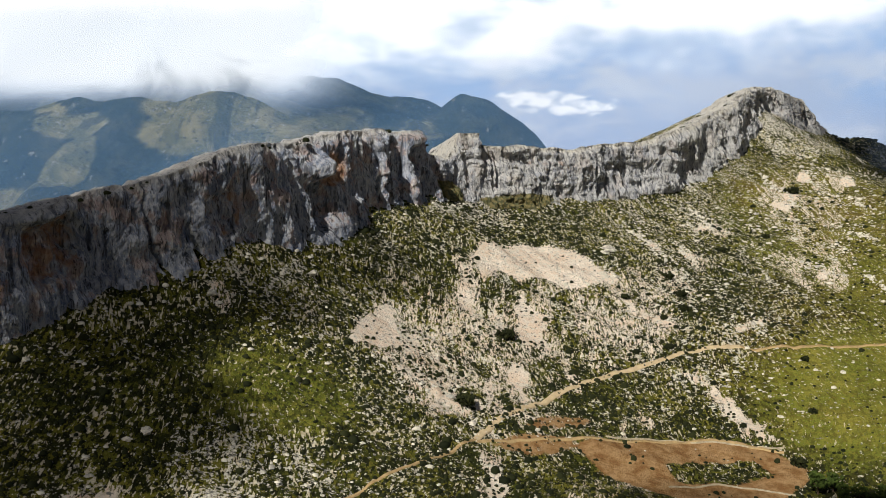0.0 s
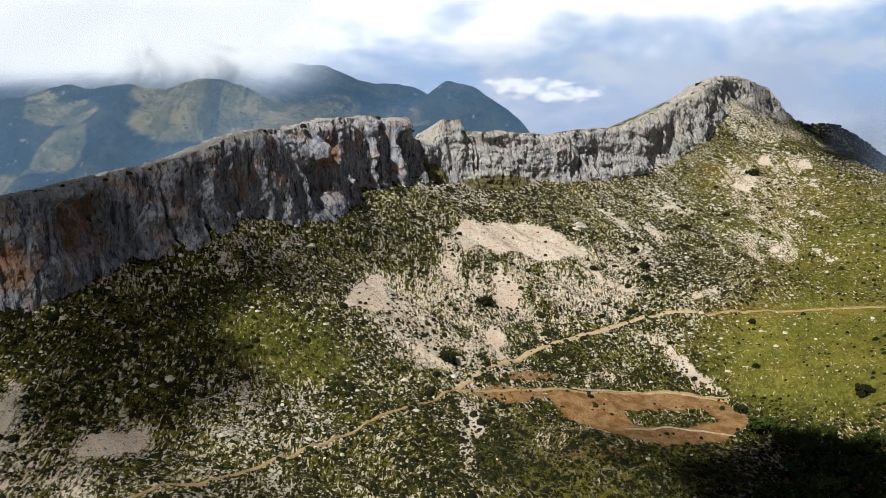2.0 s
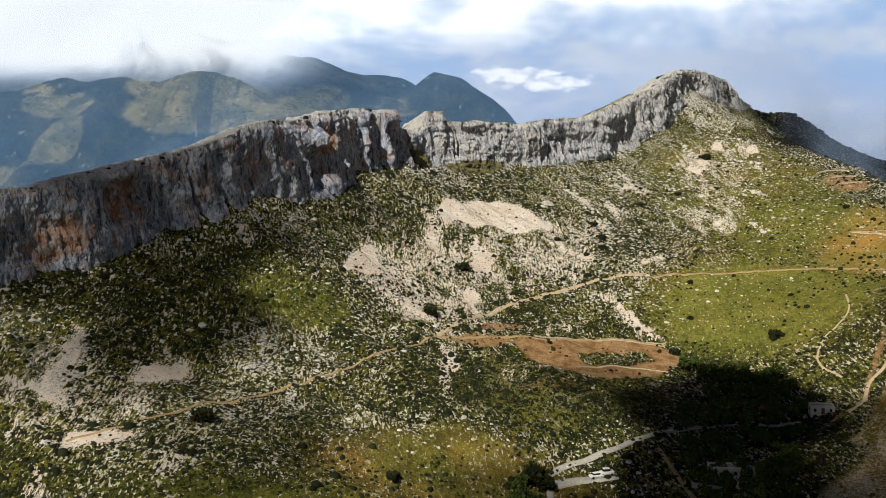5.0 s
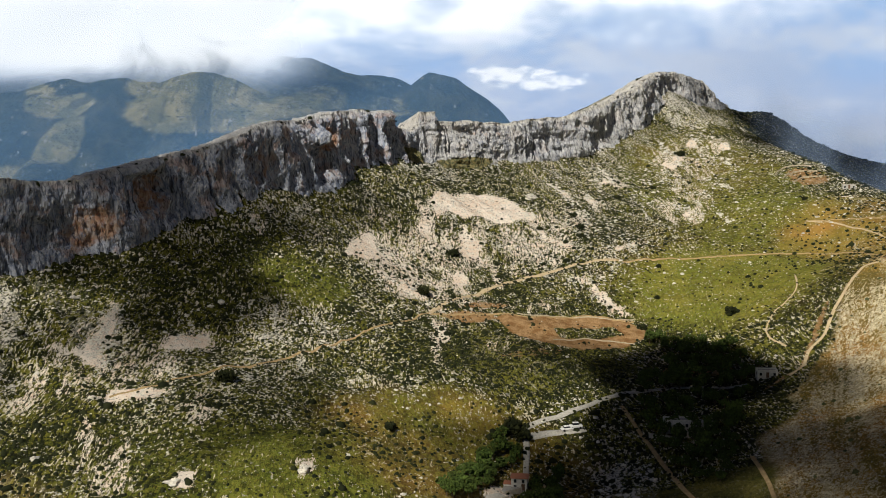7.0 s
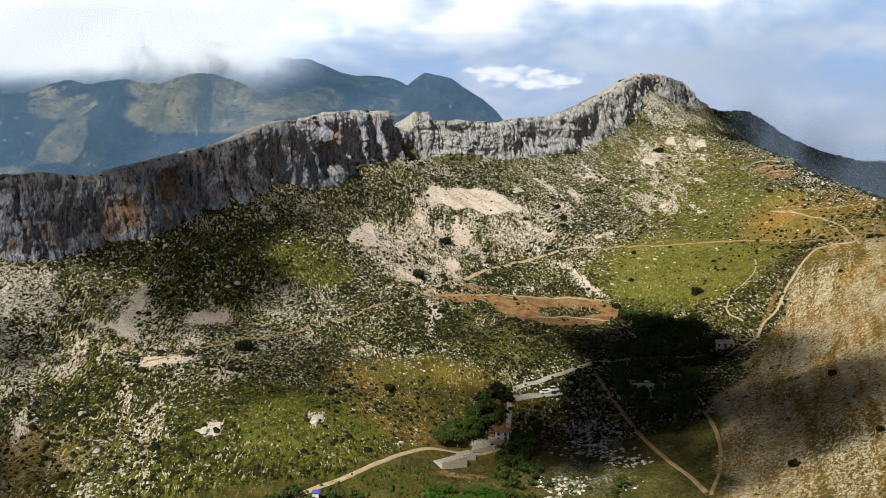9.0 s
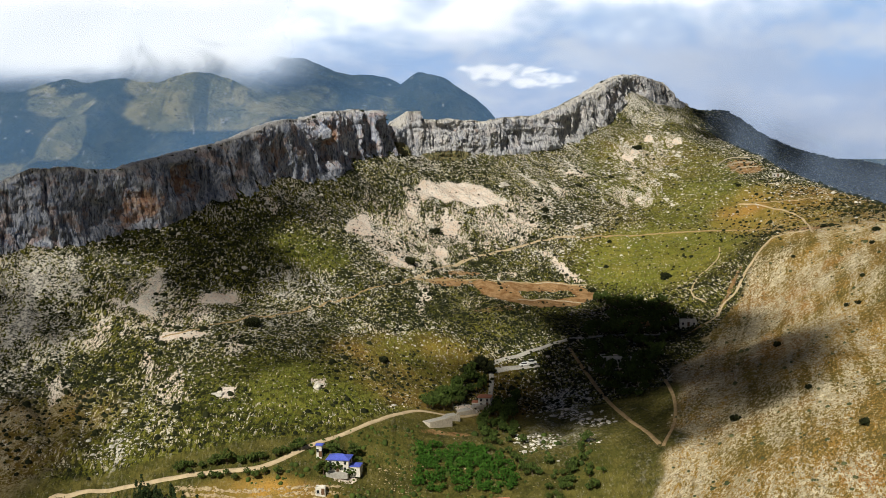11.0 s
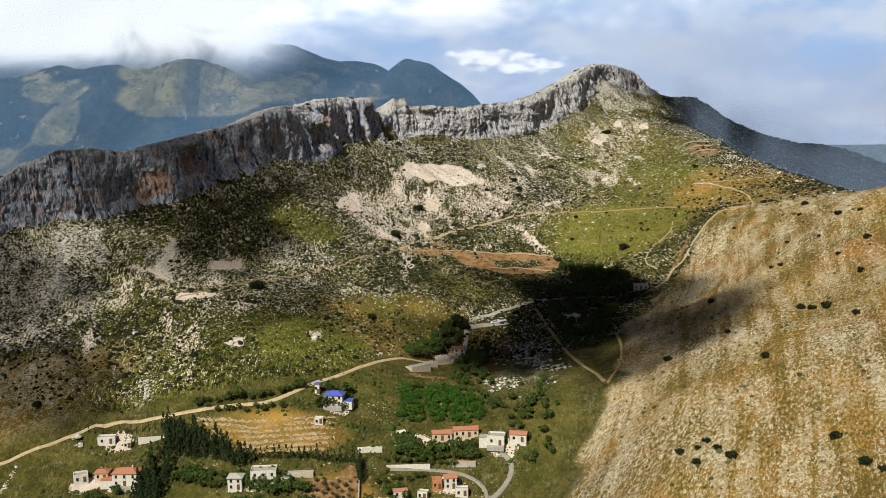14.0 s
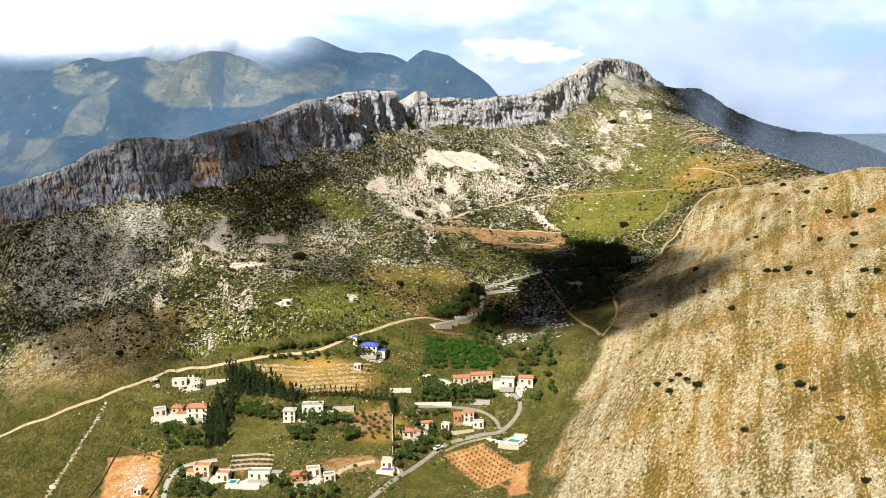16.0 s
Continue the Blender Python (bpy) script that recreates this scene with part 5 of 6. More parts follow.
_b = box(fresh(), -0.5, 0.5, -0.06, 0.05, -0.5, 0.5, 0.04)
_b.to_mesh(PANE), _b.free()
PANE.materials.append(GLASS)


SILL = bpy.data.meshes.new("sill")
_b = box(fresh(), -0.58, 0.58, -0.16, 0.02, -0.60, -0.52)
_b.to_mesh(SILL), _b.free()
SILL.materials.append(CONCRETE)


def window(ob, m):
    """A window pane with its sill, set in a wall."""
    return shared("sill", SILL, shared("window", PANE, ob, m), Matrix())


def hip(bm, w, d, z, rise, over=0.35):
    """A hipped roof with its eaves."""
    a, b = w / 2 + over, d / 2 + over
    run = min(a, b) * 0.9
    low = [bm.verts.new(p) for p in ((-a, -b, z - 0.12), (a, -b, z - 0.12), (a, b, z - 0.12), (-a, b, z - 0.12))]
    eave = [bm.verts.new(p) for p in ((-a, -b, z), (a, -b, z), (a, b, z), (-a, b, z))]
    if a >= b:
        ends = [bm.verts.new((-a + run, 0, z + rise)), bm.verts.new((a - run, 0, z + rise))]
        tops = [(0, 1, ends[1], ends[0]), (2, 3, ends[0], ends[1])]
        tris = [(1, 2, ends[1]), (3, 0, ends[0])]
    else:
        ends = [bm.verts.new((0, -b + run, z + rise)), bm.verts.new((0, b - run, z + rise))]
        tops = [(1, 2, ends[1], ends[0]), (3, 0, ends[0], ends[1])]
        tris = [(0, 1, ends[0]), (2, 3, ends[1])]
    for i, j, p, q in tops:
        bm.faces.new((eave[i], eave[j], p, q))
    for i, j, p in tris:
        bm.faces.new((eave[i], eave[j], p))
    for k in range(4):
        bm.faces.new((low[k], low[(k + 1) % 4], eave[(k + 1) % 4], eave[k]))
    bm.faces.new(low[::-1])
    return bm


def house(x, y, w, d, h, turn, label, wall=WHITE, roof="hip", tiles=TILE, floors=1, chimney=False, z=None, wing=0):
    """A house on its own ground: walls, roof, windows and a door, each a part."""
    base = ground_z(x, y) if z is None else z
    w, d, h = 0.92 * w, 0.92 * d, 0.80 * h
    ob = new("house")
    ob.matrix_basis = pose(x, y, base, 0, 0, turn)
    part("wall", box(fresh(), -w / 2, w / 2, -d / 2, d / 2, -1.6, h, 0.05), wall, ob)
    if roof == "hip":
        part("roof", hip(fresh(), w, d, h + 0.13, min(w, d) * 0.22), tiles, ob, "tiled hipped roof")
    elif roof == "gable":
        bm = fresh()
        for s in (-1, 1):
            m = pose(0, s * d * 0.27, h + d * 0.10, -s * 20) @ Matrix.Diagonal((w + 0.5, d * 0.60, 0.14, 1))
            bmesh.ops.create_cube(bm, size=1.0, matrix=m)
        part("roof", bm, tiles, ob, "low pitched tiled roof")
    else:
        bm = box(fresh(), -w / 2 + 0.22, w / 2 - 0.22, -d / 2 + 0.22, d / 2 - 0.22, h - 0.3, h + 0.05)
        part("roof", bm, tiles, ob, "flat roof")
        for k, (a, b, c, e) in enumerate(((-w / 2, w / 2, -d / 2, -d / 2 + 0.2), (-w / 2, w / 2, d / 2 - 0.2, d / 2), (-w / 2, -w / 2 + 0.2, -d / 2 + 0.2, d / 2 - 0.2), (w / 2 - 0.2, w / 2, -d / 2 + 0.2, d / 2 - 0.2))):
            part("parapet", box(fresh(), a, b, c, e, h + 0.004, h + 0.5, 0.03), wall, ob)
    if w > 4 and wing:
        s = wing
        a, b2 = (w / 2, w / 2 + 0.5 * w) if s > 0 else (-w / 2 - 0.5 * w, -w / 2)
        part("wing", box(fresh(), a, b2, -d * 0.42, d * 0.3, -1.6, h / floors * 0.86, 0.05), wall, ob)
        part("wing_roof", box(fresh(), a - 0.1, b2 + 0.1, -d * 0.42 - 0.15, d * 0.3 + 0.1, h / floors * 0.86 + 0.004, h / floors * 0.86 + 0.16, 0.03), tiles, ob, "low roof of the side wing")
        part("porch_slab", box(fresh(), -w / 2, w / 2, -d / 2 - 1.6, -d / 2 - 0.006, -1.6, 0.06, 0.03), CONCRETE, ob, "concrete porch slab")
    lift = h / floors
    for f in range(floors):
        n = max(2, int(w / 2.1))
        for k in range(n):
            px = -w / 2 + (k + 0.5) * w / n
            if f == 0 and k == n // 2:
                continue
            window(ob, pose(px, -d / 2, f * lift + lift * 0.56) @ Matrix.Diagonal((0.8, 1, 0.95, 1)))
        for k in range(max(1, int(d / 2.8))):
            py = -d / 2 + (k + 0.5) * d / max(1, int(d / 2.8))
            for s in (-1, 1):
                window(ob, pose(s * w / 2, py, f * lift + lift * 0.56, 0, 0, 90) @ Matrix.Diagonal((0.75, 1, 0.95, 1)))
    n = max(2, int(w / 2.1))
    part("door", box(fresh(), -w / 2 + (n // 2 + 0.5) * w / n - 0.5, -w / 2 + (n // 2 + 0.5) * w / n + 0.5, -d / 2 - 0.05, -d / 2 + 0.05, 0.0, 1.9, 0.02), WOOD, ob)
    if chimney:
        part("chimney", box(fresh(), w * 0.2, w * 0.2 + 0.5, 0.1, 0.6, h, h + min(w, d) * 0.22 + 0.8, 0.03), wall, ob)
    return tagged(ob, label, "house", "hamlet houses")


def terrace(x, y, w, d, turn, h, label, wall=PALE, floor=CONCRETE):
    """A raised paved terrace with a kerb wall round it."""
    h = 0.7 * h
    ob = new("terrace")
    ob.matrix_basis = pose(x, y, ground_z(x, y), 0, 0, turn)
    part("retaining_wall", box(fresh(), -w / 2, w / 2, -d / 2, d / 2, -2.5, h, 0.05), wall, ob)
    part("paving", box(fresh(), -w / 2 + 0.2, w / 2 - 0.2, -d / 2 + 0.2, d / 2 - 0.2, h - 0.1, h + 0.02), floor, ob)
    part("parapet", box(fresh(), -w / 2, w / 2, -d / 2, -d / 2 + 0.18, h + 0.004, h + 0.55, 0.03), wall, ob)
    return tagged(ob, label, "terrace")


def pool(x, y, w, d, turn, label, water=POOLBLUE, rim=WHITE, lift=0.35):
    ob = new("swimming_pool")
    ob.matrix_basis = pose(x, y, ground_z(x, y) + lift, 0, 0, turn)
    bm = fresh()
    for a, b, c, e in ((-w / 2 - 0.8, w / 2 + 0.8, -d / 2 - 0.8, -d / 2), (-w / 2 - 0.8, w / 2 + 0.8, d / 2, d / 2 + 0.8), (-w / 2 - 0.8, -w / 2, -d / 2, d / 2), (w / 2, w / 2 + 0.8, -d / 2, d / 2)):
        box(bm, a, b, c, e, -2.0, 0.12)
    part("rim", bm, rim, ob, "pale paved rim")
    part("water", box(fresh(), -w / 2 - 0.01, w / 2 + 0.01, -d / 2 - 0.01, d / 2 + 0.01, -1.5, 0.02), water, ob, "still pool water")
    return tagged(ob, label, "pool")


def garden_wall(points, h, material, label, thick=0.3):
    line = spline(points, 0.9)
    tan = np.gradient(line, axis=0)
    tan /= np.linalg.norm(tan, axis=1)[:, None]
    side = np.stack([-tan[:, 1], tan[:, 0]], 1) * thick / 2
    z = height(line[:, 0], line[:, 1])[0]
    top = z + h * (0.85 + 0.3 * fbm(np.arange(len(line)) * 0.9, np.zeros(len(line)), 4, 2, 12))
    a, b = line - side, line + side
    ring = np.stack([np.c_[a, z - 0.9], np.c_[a, top], np.c_[b, top], np.c_[b, z - 0.9]], 1)
    mesh = sheet("garden_wall", ring.reshape(-1, 3), len(line), 4, material, False)
    return tagged(new("garden_wall", mesh), label, "wall")


house(-84.7, 49.5, 9.0, 6.0, 5.2, -3, "white two-storey villa with a red tiled roof", floors=2, chimney=True, wing=-1)
house(-100.5, 51.5, 5.0, 4.4, 2.8, 20, "small white house with a flat grey roof", roof="flat", tiles=CONCRETE)
house(-93.5, 52.5, 4.6, 4.2, 3.0, 0, "small rendered house with an orange roof", wall=CREAM)
house(-95.7, 67.0, 6.5, 3.2, 2.6, 4, "low white outbuilding with a flat roof", roof="flat", tiles=CONCRETE)
house(-88.0, 64.6, 2.6, 2.6, 2.6, 4, "tiny white flat-roofed shed", roof="flat", tiles=CONCRETE)
house(-38.6, 43.2, 9.0, 6.0, 5.0, 2, "large white flat-roofed villa on two floors", roof="flat", tiles=CONCRETE, floors=2, wing=1)
house(-47.4, 41.0, 5.0, 5.0, 4.8, -4, "white two-storey house with a grey roof", roof="hip", tiles=GREYWALL, floors=2)
house(-17.2, 79.5, 7.4, 5.6, 4.6, -10, "white house with a bright blue roof", roof="hip", tiles=BLUEROOF, floors=2, wing=1)
house(-23.6, 83.5, 1.9, 1.9, 4.6, -10, "slim white tower with a pale blue roof", roof="hip", tiles=BLUEROOF)
house(-22.3, 69.8, 3.2, 2.4, 2.2, -2, "small white shed on the terraces", roof="flat", tiles=WHITE)
house(6.6, 66.2, 2.6, 3.0, 2.6, 25, "small white pool house with a pitched roof", roof="gable", tiles=WHITE)
house(21.0, 66.2, 7.5, 4.6, 3.0, 2, "long low house with a faded orange roof", wall=CREAM, roof="gable")
house(29.4, 66.4, 9.5, 4.6, 3.2, 3, "long terrace house with a faded orange roof", wall=CREAM, roof="gable")
house(39.8, 60.6, 6.4, 5.4, 3.6, -12, "white flat-roofed villa above the road bend", roof="flat", tiles=CONCRETE, wing=-1)
house(47.6, 60.6, 6.4, 4.6, 3.2, -14, "house with a reddish tiled roof above the road bend", wall=WHITE, roof="gable")
house(22.6, 45.2, 4.4, 4.4, 4.6, 4, "white two-storey house with an orange roof", floors=2, roof="gable")
house(18.2, 45.0, 3.4, 4.0, 3.2, 4, "pink rendered house beside a white one", wall=ORANGE, roof="flat", tiles=TILE)
house(26.3, 41.8, 4.6, 3.0, 2.6, -4, "small white flat-roofed house behind a hedge", roof="flat", tiles=CONCRETE)
house(-1.3, 33.6, 5.0, 4.2, 3.0, 5, "small house with a bright orange tiled roof", wall=CREAM, wing=1)
house(5.8, 40.2, 4.8, 3.2, 2.6, 8, "low white house with an orange roof", roof="gable")
house(13.5, 40.6, 3.6, 2.8, 2.4, -20, "low white outbuilding with a flat roof", roof="flat", tiles=CONCRETE)
house(-76.0, 13.4, 6.4, 5.2, 4.8, -6, "orange rendered two-storey house with a flat roof", wall=CREAM, roof="flat", tiles=ORANGE, floors=2, wing=-1)
house(-68.0, 9.6, 5.0, 4.6, 3.2, -6, "white house with a pink flat roof", roof="flat", tiles=ORANGE)
house(-54.6, 8.0, 8.6, 4.4, 3.2, -4, "white flat-roofed villa with a pool terrace", roof="flat", tiles=CONCRETE, wing=1)
house(-40.0, 5.4, 5.2, 4.4, 3.2, 12, "pink rendered house with a red tiled roof", wall=ORANGE, wing=-1)
house(-35.6, 8.6, 5.2, 3.6, 2.8, 12, "white house with a flat roof", roof="flat", tiles=CONCRETE)
house(-29.6, 5.2, 4.4, 3.2, 2.8, 12, "white house with a teal metal roof", roof="flat", tiles=POOLGREEN)
house(-97.5, 5.8, 3.2, 3.0, 2.6, -12, "small white hut on the orange plot", roof="flat", tiles=WHITE)
house(32.5, 141.5, 5.0, 4.2, 4.4, -12, "white two-storey house with a red roof among trees", floors=2, wing=-1)
house(85.3, 168.6, 9.0, 4.6, 3.4, -6, "white flat-roofed villa in the shaded hollow", roof="flat", tiles=CONCRETE, wing=1)
house(125.5, 201.6, 7.6, 4.0, 2.8, -8, "long low white building at the hollow's head", roof="flat", tiles=GREYWALL)
house(229.5, 377.5, 7.0, 3.2, 2.0, -10, "roofless stone ruin on the green shoulder", wall=GREYWALL, roof="flat", tiles=STONE)
house(-9.0, 15.0, 4.6, 5.0, 2.8, -8, "cream flat-roofed villa beside a blue pool", wall=WHITE, roof="flat", tiles=CREAM)
terrace(-29.5, 46.6, 13.5, 3.0, 2, 1.0, "long pale rubble terrace beside the white villa")
terrace(14.0, 112.5, 9.5, 4.5, 35, 2.2, "tall white retaining wall under the hillside house")
terrace(17.5, 120.0, 8.0, 5.0, 25, 0.7, "pale paved forecourt of the hillside house")
terrace(23.5, 129.5, 8.0, 5.0, 30, 0.7, "pale paved drive up to the hillside house")
terrace(29.0, 138.5, 6.0, 5.0, 30, 0.7, "pale paved yard beside the hillside house")
terrace(-4.3, 59.6, 8.4, 3.0, 8, 0.9, "chalk-white rubble terrace below the golden slope", WHITE, WHITE)
terrace(80.0, 164.0, 9.0, 2.2, -28, 0.5, "pale terrace round the shaded villa", GREYWALL)
terrace(-80.0, 66.6, 9.5, 1.4, 8, 1.3, "long white garden wall with steps", WHITE, WHITE)
terrace(38.8, 29.4, 9.0, 8.2, -32, 0.7, "white-walled terrace round a green pool")
terrace(31.5, 33.0, 1.0, 11.0, 52, 1.0, "white stepped wall beside the orange orchard", WHITE, WHITE)
terrace(42.4, 34.0, 5.2, 3.0, -20, 0.9, "orange tiled forecourt beside a white villa", WHITE, ORANGE)
terrace(-9.6, 12.4, 6.2, 7.0, -8, 0.5, "cream paved terrace with a blue pool", WHITE, CREAM)
terrace(-60.0, 5.0, 12.5, 5.5, -6, 0.8, "white pool terrace of the villa", WHITE, WHITE)
terrace(20.0, 38.4, 9.0, 1.6, 14, 0.8, "pale orange forecourt beside the road", CREAM, ORANGE)
terrace(8.8, 52.9, 15.0, 0.8, 0, 1.0, "pale garden wall along the lane", WHITE, WHITE)
terrace(28.0, 54.6, 8.0, 3.4, -4, 0.8, "pinkish paved yard above the lane", GREYWALL, ORANGE)
terrace(50.0, 173.6, 5.5, 3.0, 6, 0.25, "pale parking place beside the lane", CONCRETE)
pool(10.2, 63.2, 3.8, 2.2, 0, "small bright blue swimming pool in a garden", POOLBLUE, WHITE, 0.6)
pool(39.2, 29.6, 4.4, 3.2, -32, "green swimming pool on a white terrace", POOLGREEN, WHITE, 1.0)
pool(-9.0, 11.4, 4.0, 2.2, -8, "dark blue covered pool on a cream terrace", PURPLE, CREAM, 0.8)
pool(-64.0, 5.4, 2.2, 3.2, -6, "small teal pool on a white terrace", POOLGREEN, WHITE, 1.1)

for k in range(4):
    garden_wall([(-67, 21.8 - 2.6 * k), (-58, 21 - 2.6 * k), (-51, 19.6 - 2.6 * k)], 0.6, STONE, "low dry-stone wall between orchard rows")
for k, (x0, x1, y0) in enumerate(((44, 92, 266), (56, 88, 243))):
    garden_wall([(x0, y0 - 3), ((x0 + x1) / 2, y0 + 1), (x1, y0 - 2)], 0.35, STONE, "low stone terrace edge on orange soil")
garden_wall([(-7.6, 45), (-7.4, 30), (-6.6, 8)], 1.4, GREYWALL, "straight grey boundary wall")
garden_wall([(-112, 35), (-100, 30), (-90, 25)], 0.5, EARTH, "earth bank round an orange plot")
garden_wall([(-112, 35), (-114, 18), (-117, -6)], 0.5, EARTH, "earth bank round an orange plot")
garden_wall([(-90, 25), (-91.5, 12), (-94, -6)], 0.5, EARTH, "earth bank round an orange plot")
garden_wall([(12.5, 26.5), (22, 32.5), (31, 35.5)], 0.7, STONE, "low wall along the village road")
for k in range(5):
    garden_wall([(30 + 1.7 * k, 3 - 2 * k), (35 + 1.5 * k, -8 - 2 * k)], 0.15, ORANGE, "ploughed ridge of orange soil")
garden_wall([(208, 398), (216, 406), (228, 408)], 0.8, STONE, "curved earth terrace on the shoulder")
garden_wall([(206, 408), (216, 418), (230, 420)], 0.8, STONE, "curved earth terrace on the shoulder")
garden_wall([(206, 420), (216, 430), (231, 432)], 0.8, STONE, "curved earth terrace on the shoulder")


# ---- vehicles ----
def car(x, y, turn, label, paint=PAINT, tall=1.0):
    ob = new("car")
    ob.matrix_basis = pose(x, y, ground_z(x, y) + 0.28, 0, 0, turn)
    part("body", box(fresh(), -2.1, 2.1, -0.85, 0.85, 0.35, 0.95 * tall, 0.14), paint, ob)
    part("cabin", box(fresh(), -1.3, 1.0, -0.75, 0.75, 0.95 * tall - 0.02, 1.5 * tall, 0.2), GLASS, ob)
    part("roof", box(fresh(), -1.1, 0.8, -0.65, 0.65, 1.5 * tall - 0.02, 1.56 * tall, 0.02), paint, ob)
    for a in (-1.3, 1.3):
        for s in (-0.82, 0.82):
            bm = fresh()
            bmesh.ops.create_cone(bm, cap_ends=True, segments=12, radius1=0.34, radius2=0.34, depth=0.22, matrix=pose(a, s, 0.34, 90))
            part("wheel", bm, RUBBER, ob)
    return tagged(ob, label, "car")


car(54.0, 173.9, 10, "white van parked beside the lane", PAINT, 1.3)
car(51.0, 173.0, 16, "pale car parked beside the lane")
car(10.0, 27.5, 42, "white car on the village road")

# ---- boulders ----
ROCKS = []
for k in range(5):
    rng = random.Random(200 + k)
    bm = fresh()
    bmesh.ops.create_icosphere(bm, subdivisions=3, radius=1.0)
    for v in bm.verts:
        p = v.co * 1.1 + Vector((k * 7.0, 0, 0))
        v.co *= 0.75 + 0.55 * noise.noise(p) + 0.25 * noise.noise(p * 2.7)
        v.co.z = max(v.co.z * 0.75, -0.35)
    mesh = bpy.data.meshes.new("boulder")
    bm.to_mesh(mesh)
    bm.free()
    mesh.materials.append(BOULDER)
    ROCKS.append(mesh)
for k, (x, y, s) in enumerate(((64, 382, 3.6), (62, 379, 2.4), (-63, 269, 2.6), (-40, 301, 2.4), (-59, 109, 2.4), (-27, 117, 2.2), (-97, 228, 1.5), (62, 358, 1.8), (-114, 205, 1.8), (-54, 276, 1.2), (86, 299, 1.5), (17, 180, 1.0), (-100, 126, 1.8), (-67, 220, 2.0), (-70, 216, 1.5), (-92, 152, 1.8), (104, 329, 1.6), (-38, 296, 1.3), (-107, 69, 2.4), (-105, 66, 2.0), (-16, 128, 1.0))):
    ob = new("boulder", ROCKS[k % 5])
    ob.matrix_basis = pose(x, y, ground_z(x, y) + 0.1 * s, 0, 0, 50 * k) @ Matrix.Diagonal((s, s * 0.75, s * 0.7, 1))
    tagged(ob, "large pale limestone boulder fallen on the slope", "boulder", "fallen boulders")


# ---- scrub and stones strewn over the slopes: too many to count ----
def strewn(name, label, category, material, pts, size, squash, seed, sides=7, turn=None, low=False, lift=None):
    """One mesh of many small lumps, each a low uneven dome on the ground."""
    rng = np.random.default_rng(seed)
    n = len(pts)
    z = height(pts[:, 0], pts[:, 1])[0] if lift is None else lift
    ang = np.linspace(0, 2 * np.pi, sides, endpoint=False)[None, :] + rng.uniform(0, 6.3, (n, 1))
    grow = size[:, None] * rng.uniform(0.65, 1.3, (n, sides))
    a = turn if turn is not None else rng.uniform(0, 3.14, n)
    long = squash[1]
    rings = []
    for r, up in (((1.0, -0.2), (0.8, 0.6)) if low else ((0.85, -0.25), (1.0, 0.35), (0.62, 0.85))):
        lx, ly = np.cos(ang) * grow * r * long, np.sin(ang) * grow * r
        x = pts[:, :1] + lx * np.cos(a)[:, None] - ly * np.sin(a)[:, None]
        y = pts[:, 1:2] + lx * np.sin(a)[:, None] + ly * np.cos(a)[:, None]
        zz = z[:, None] + up * squash[0] * size[:, None] * rng.uniform(0.75, 1.25, (n, sides))
        rings.append(np.stack([x, y, zz], -1))
    tip = np.stack([pts[:, 0], pts[:, 1], z + squash[0] * size * 1.05], -1)[:, None, :]
    verts = np.concatenate(rings + [tip], 1)
    k = verts.shape[1]
    s = np.arange(sides)
    nxt = (s + 1) % sides
    top = sides * (len(rings) - 1)
    quads = np.concatenate([np.stack([s + q, nxt + q, nxt + q + sides, s + q + sides], 1) for q in range(0, top, sides)])
    tris = np.stack([s + top, nxt + top, np.full(sides, top + sides)], 1)
    off = (np.arange(n) * k)[:, None, None]
    loops = np.concatenate([(quads[None] + off).reshape(-1), (tris[None] + off).reshape(-1)]).astype(np.int32)
    nq, nt = n * len(quads), n * len(tris)
    mesh = bpy.data.meshes.new(name)
    mesh.vertices.add(n * k)
    mesh.vertices.foreach_set("co", verts.astype(np.float32).ravel())
    mesh.loops.add(len(loops))
    mesh.loops.foreach_set("vertex_index", loops)
    mesh.polygons.add(nq + nt)
    starts = np.concatenate([np.arange(nq) * 4, nq * 4 + np.arange(nt) * 3]).astype(np.int32)
    mesh.polygons.foreach_set("loop_start", starts)
    mesh.polygons.foreach_set("loop_total", np.concatenate([np.full(nq, 4), np.full(nt, 3)]).astype(np.int32))
    mesh.update()
    mesh.materials.append(material)
    return tagged(new(name, mesh), label, category, kind="stuff")


def picked(n, chance, seed, x0=-215, x1=300, y0=-100, y1=560):
    """Places drawn at random, kept by a chance between 0 and 1."""
    rng = np.random.default_rng(seed)
    p = np.stack([rng.uniform(x0, x1, n), rng.uniform(y0, y1, n)], 1)
    arc, off = ridge_at(p[:, 0], p[:, 1])
    return p[(rng.random(n) < chance(p[:, 0], p[:, 1], off)) & (off > 1.5)]


def kept_clear(x, y):
    """1 where gardens leave the ground open: plots, terraces, mown grass."""
    return np.maximum(patch(x, y, [(38, 0, 8, 20, -10, 1), (26.5, 15.5, 15, 21, 28, 1), (-102.5, 14, 14, 22, 8, 1), (-41, 65, 36, 12, 0, 1), (-62, 33, 10, 20, 0, 1), (10, 6, 16, 16, 20, 1), (-15, 36, 10, 14, 0, 1)]), smooth(x - along(y, SPUR_EDGE), -26, -14))


def scree_share(x, y):
    out = np.zeros(len(x))
    for ring in SCREE + PLOTS + [PLOUGHED]:
        out = np.maximum(out, region(x, y, ring, 1.5))
    return out


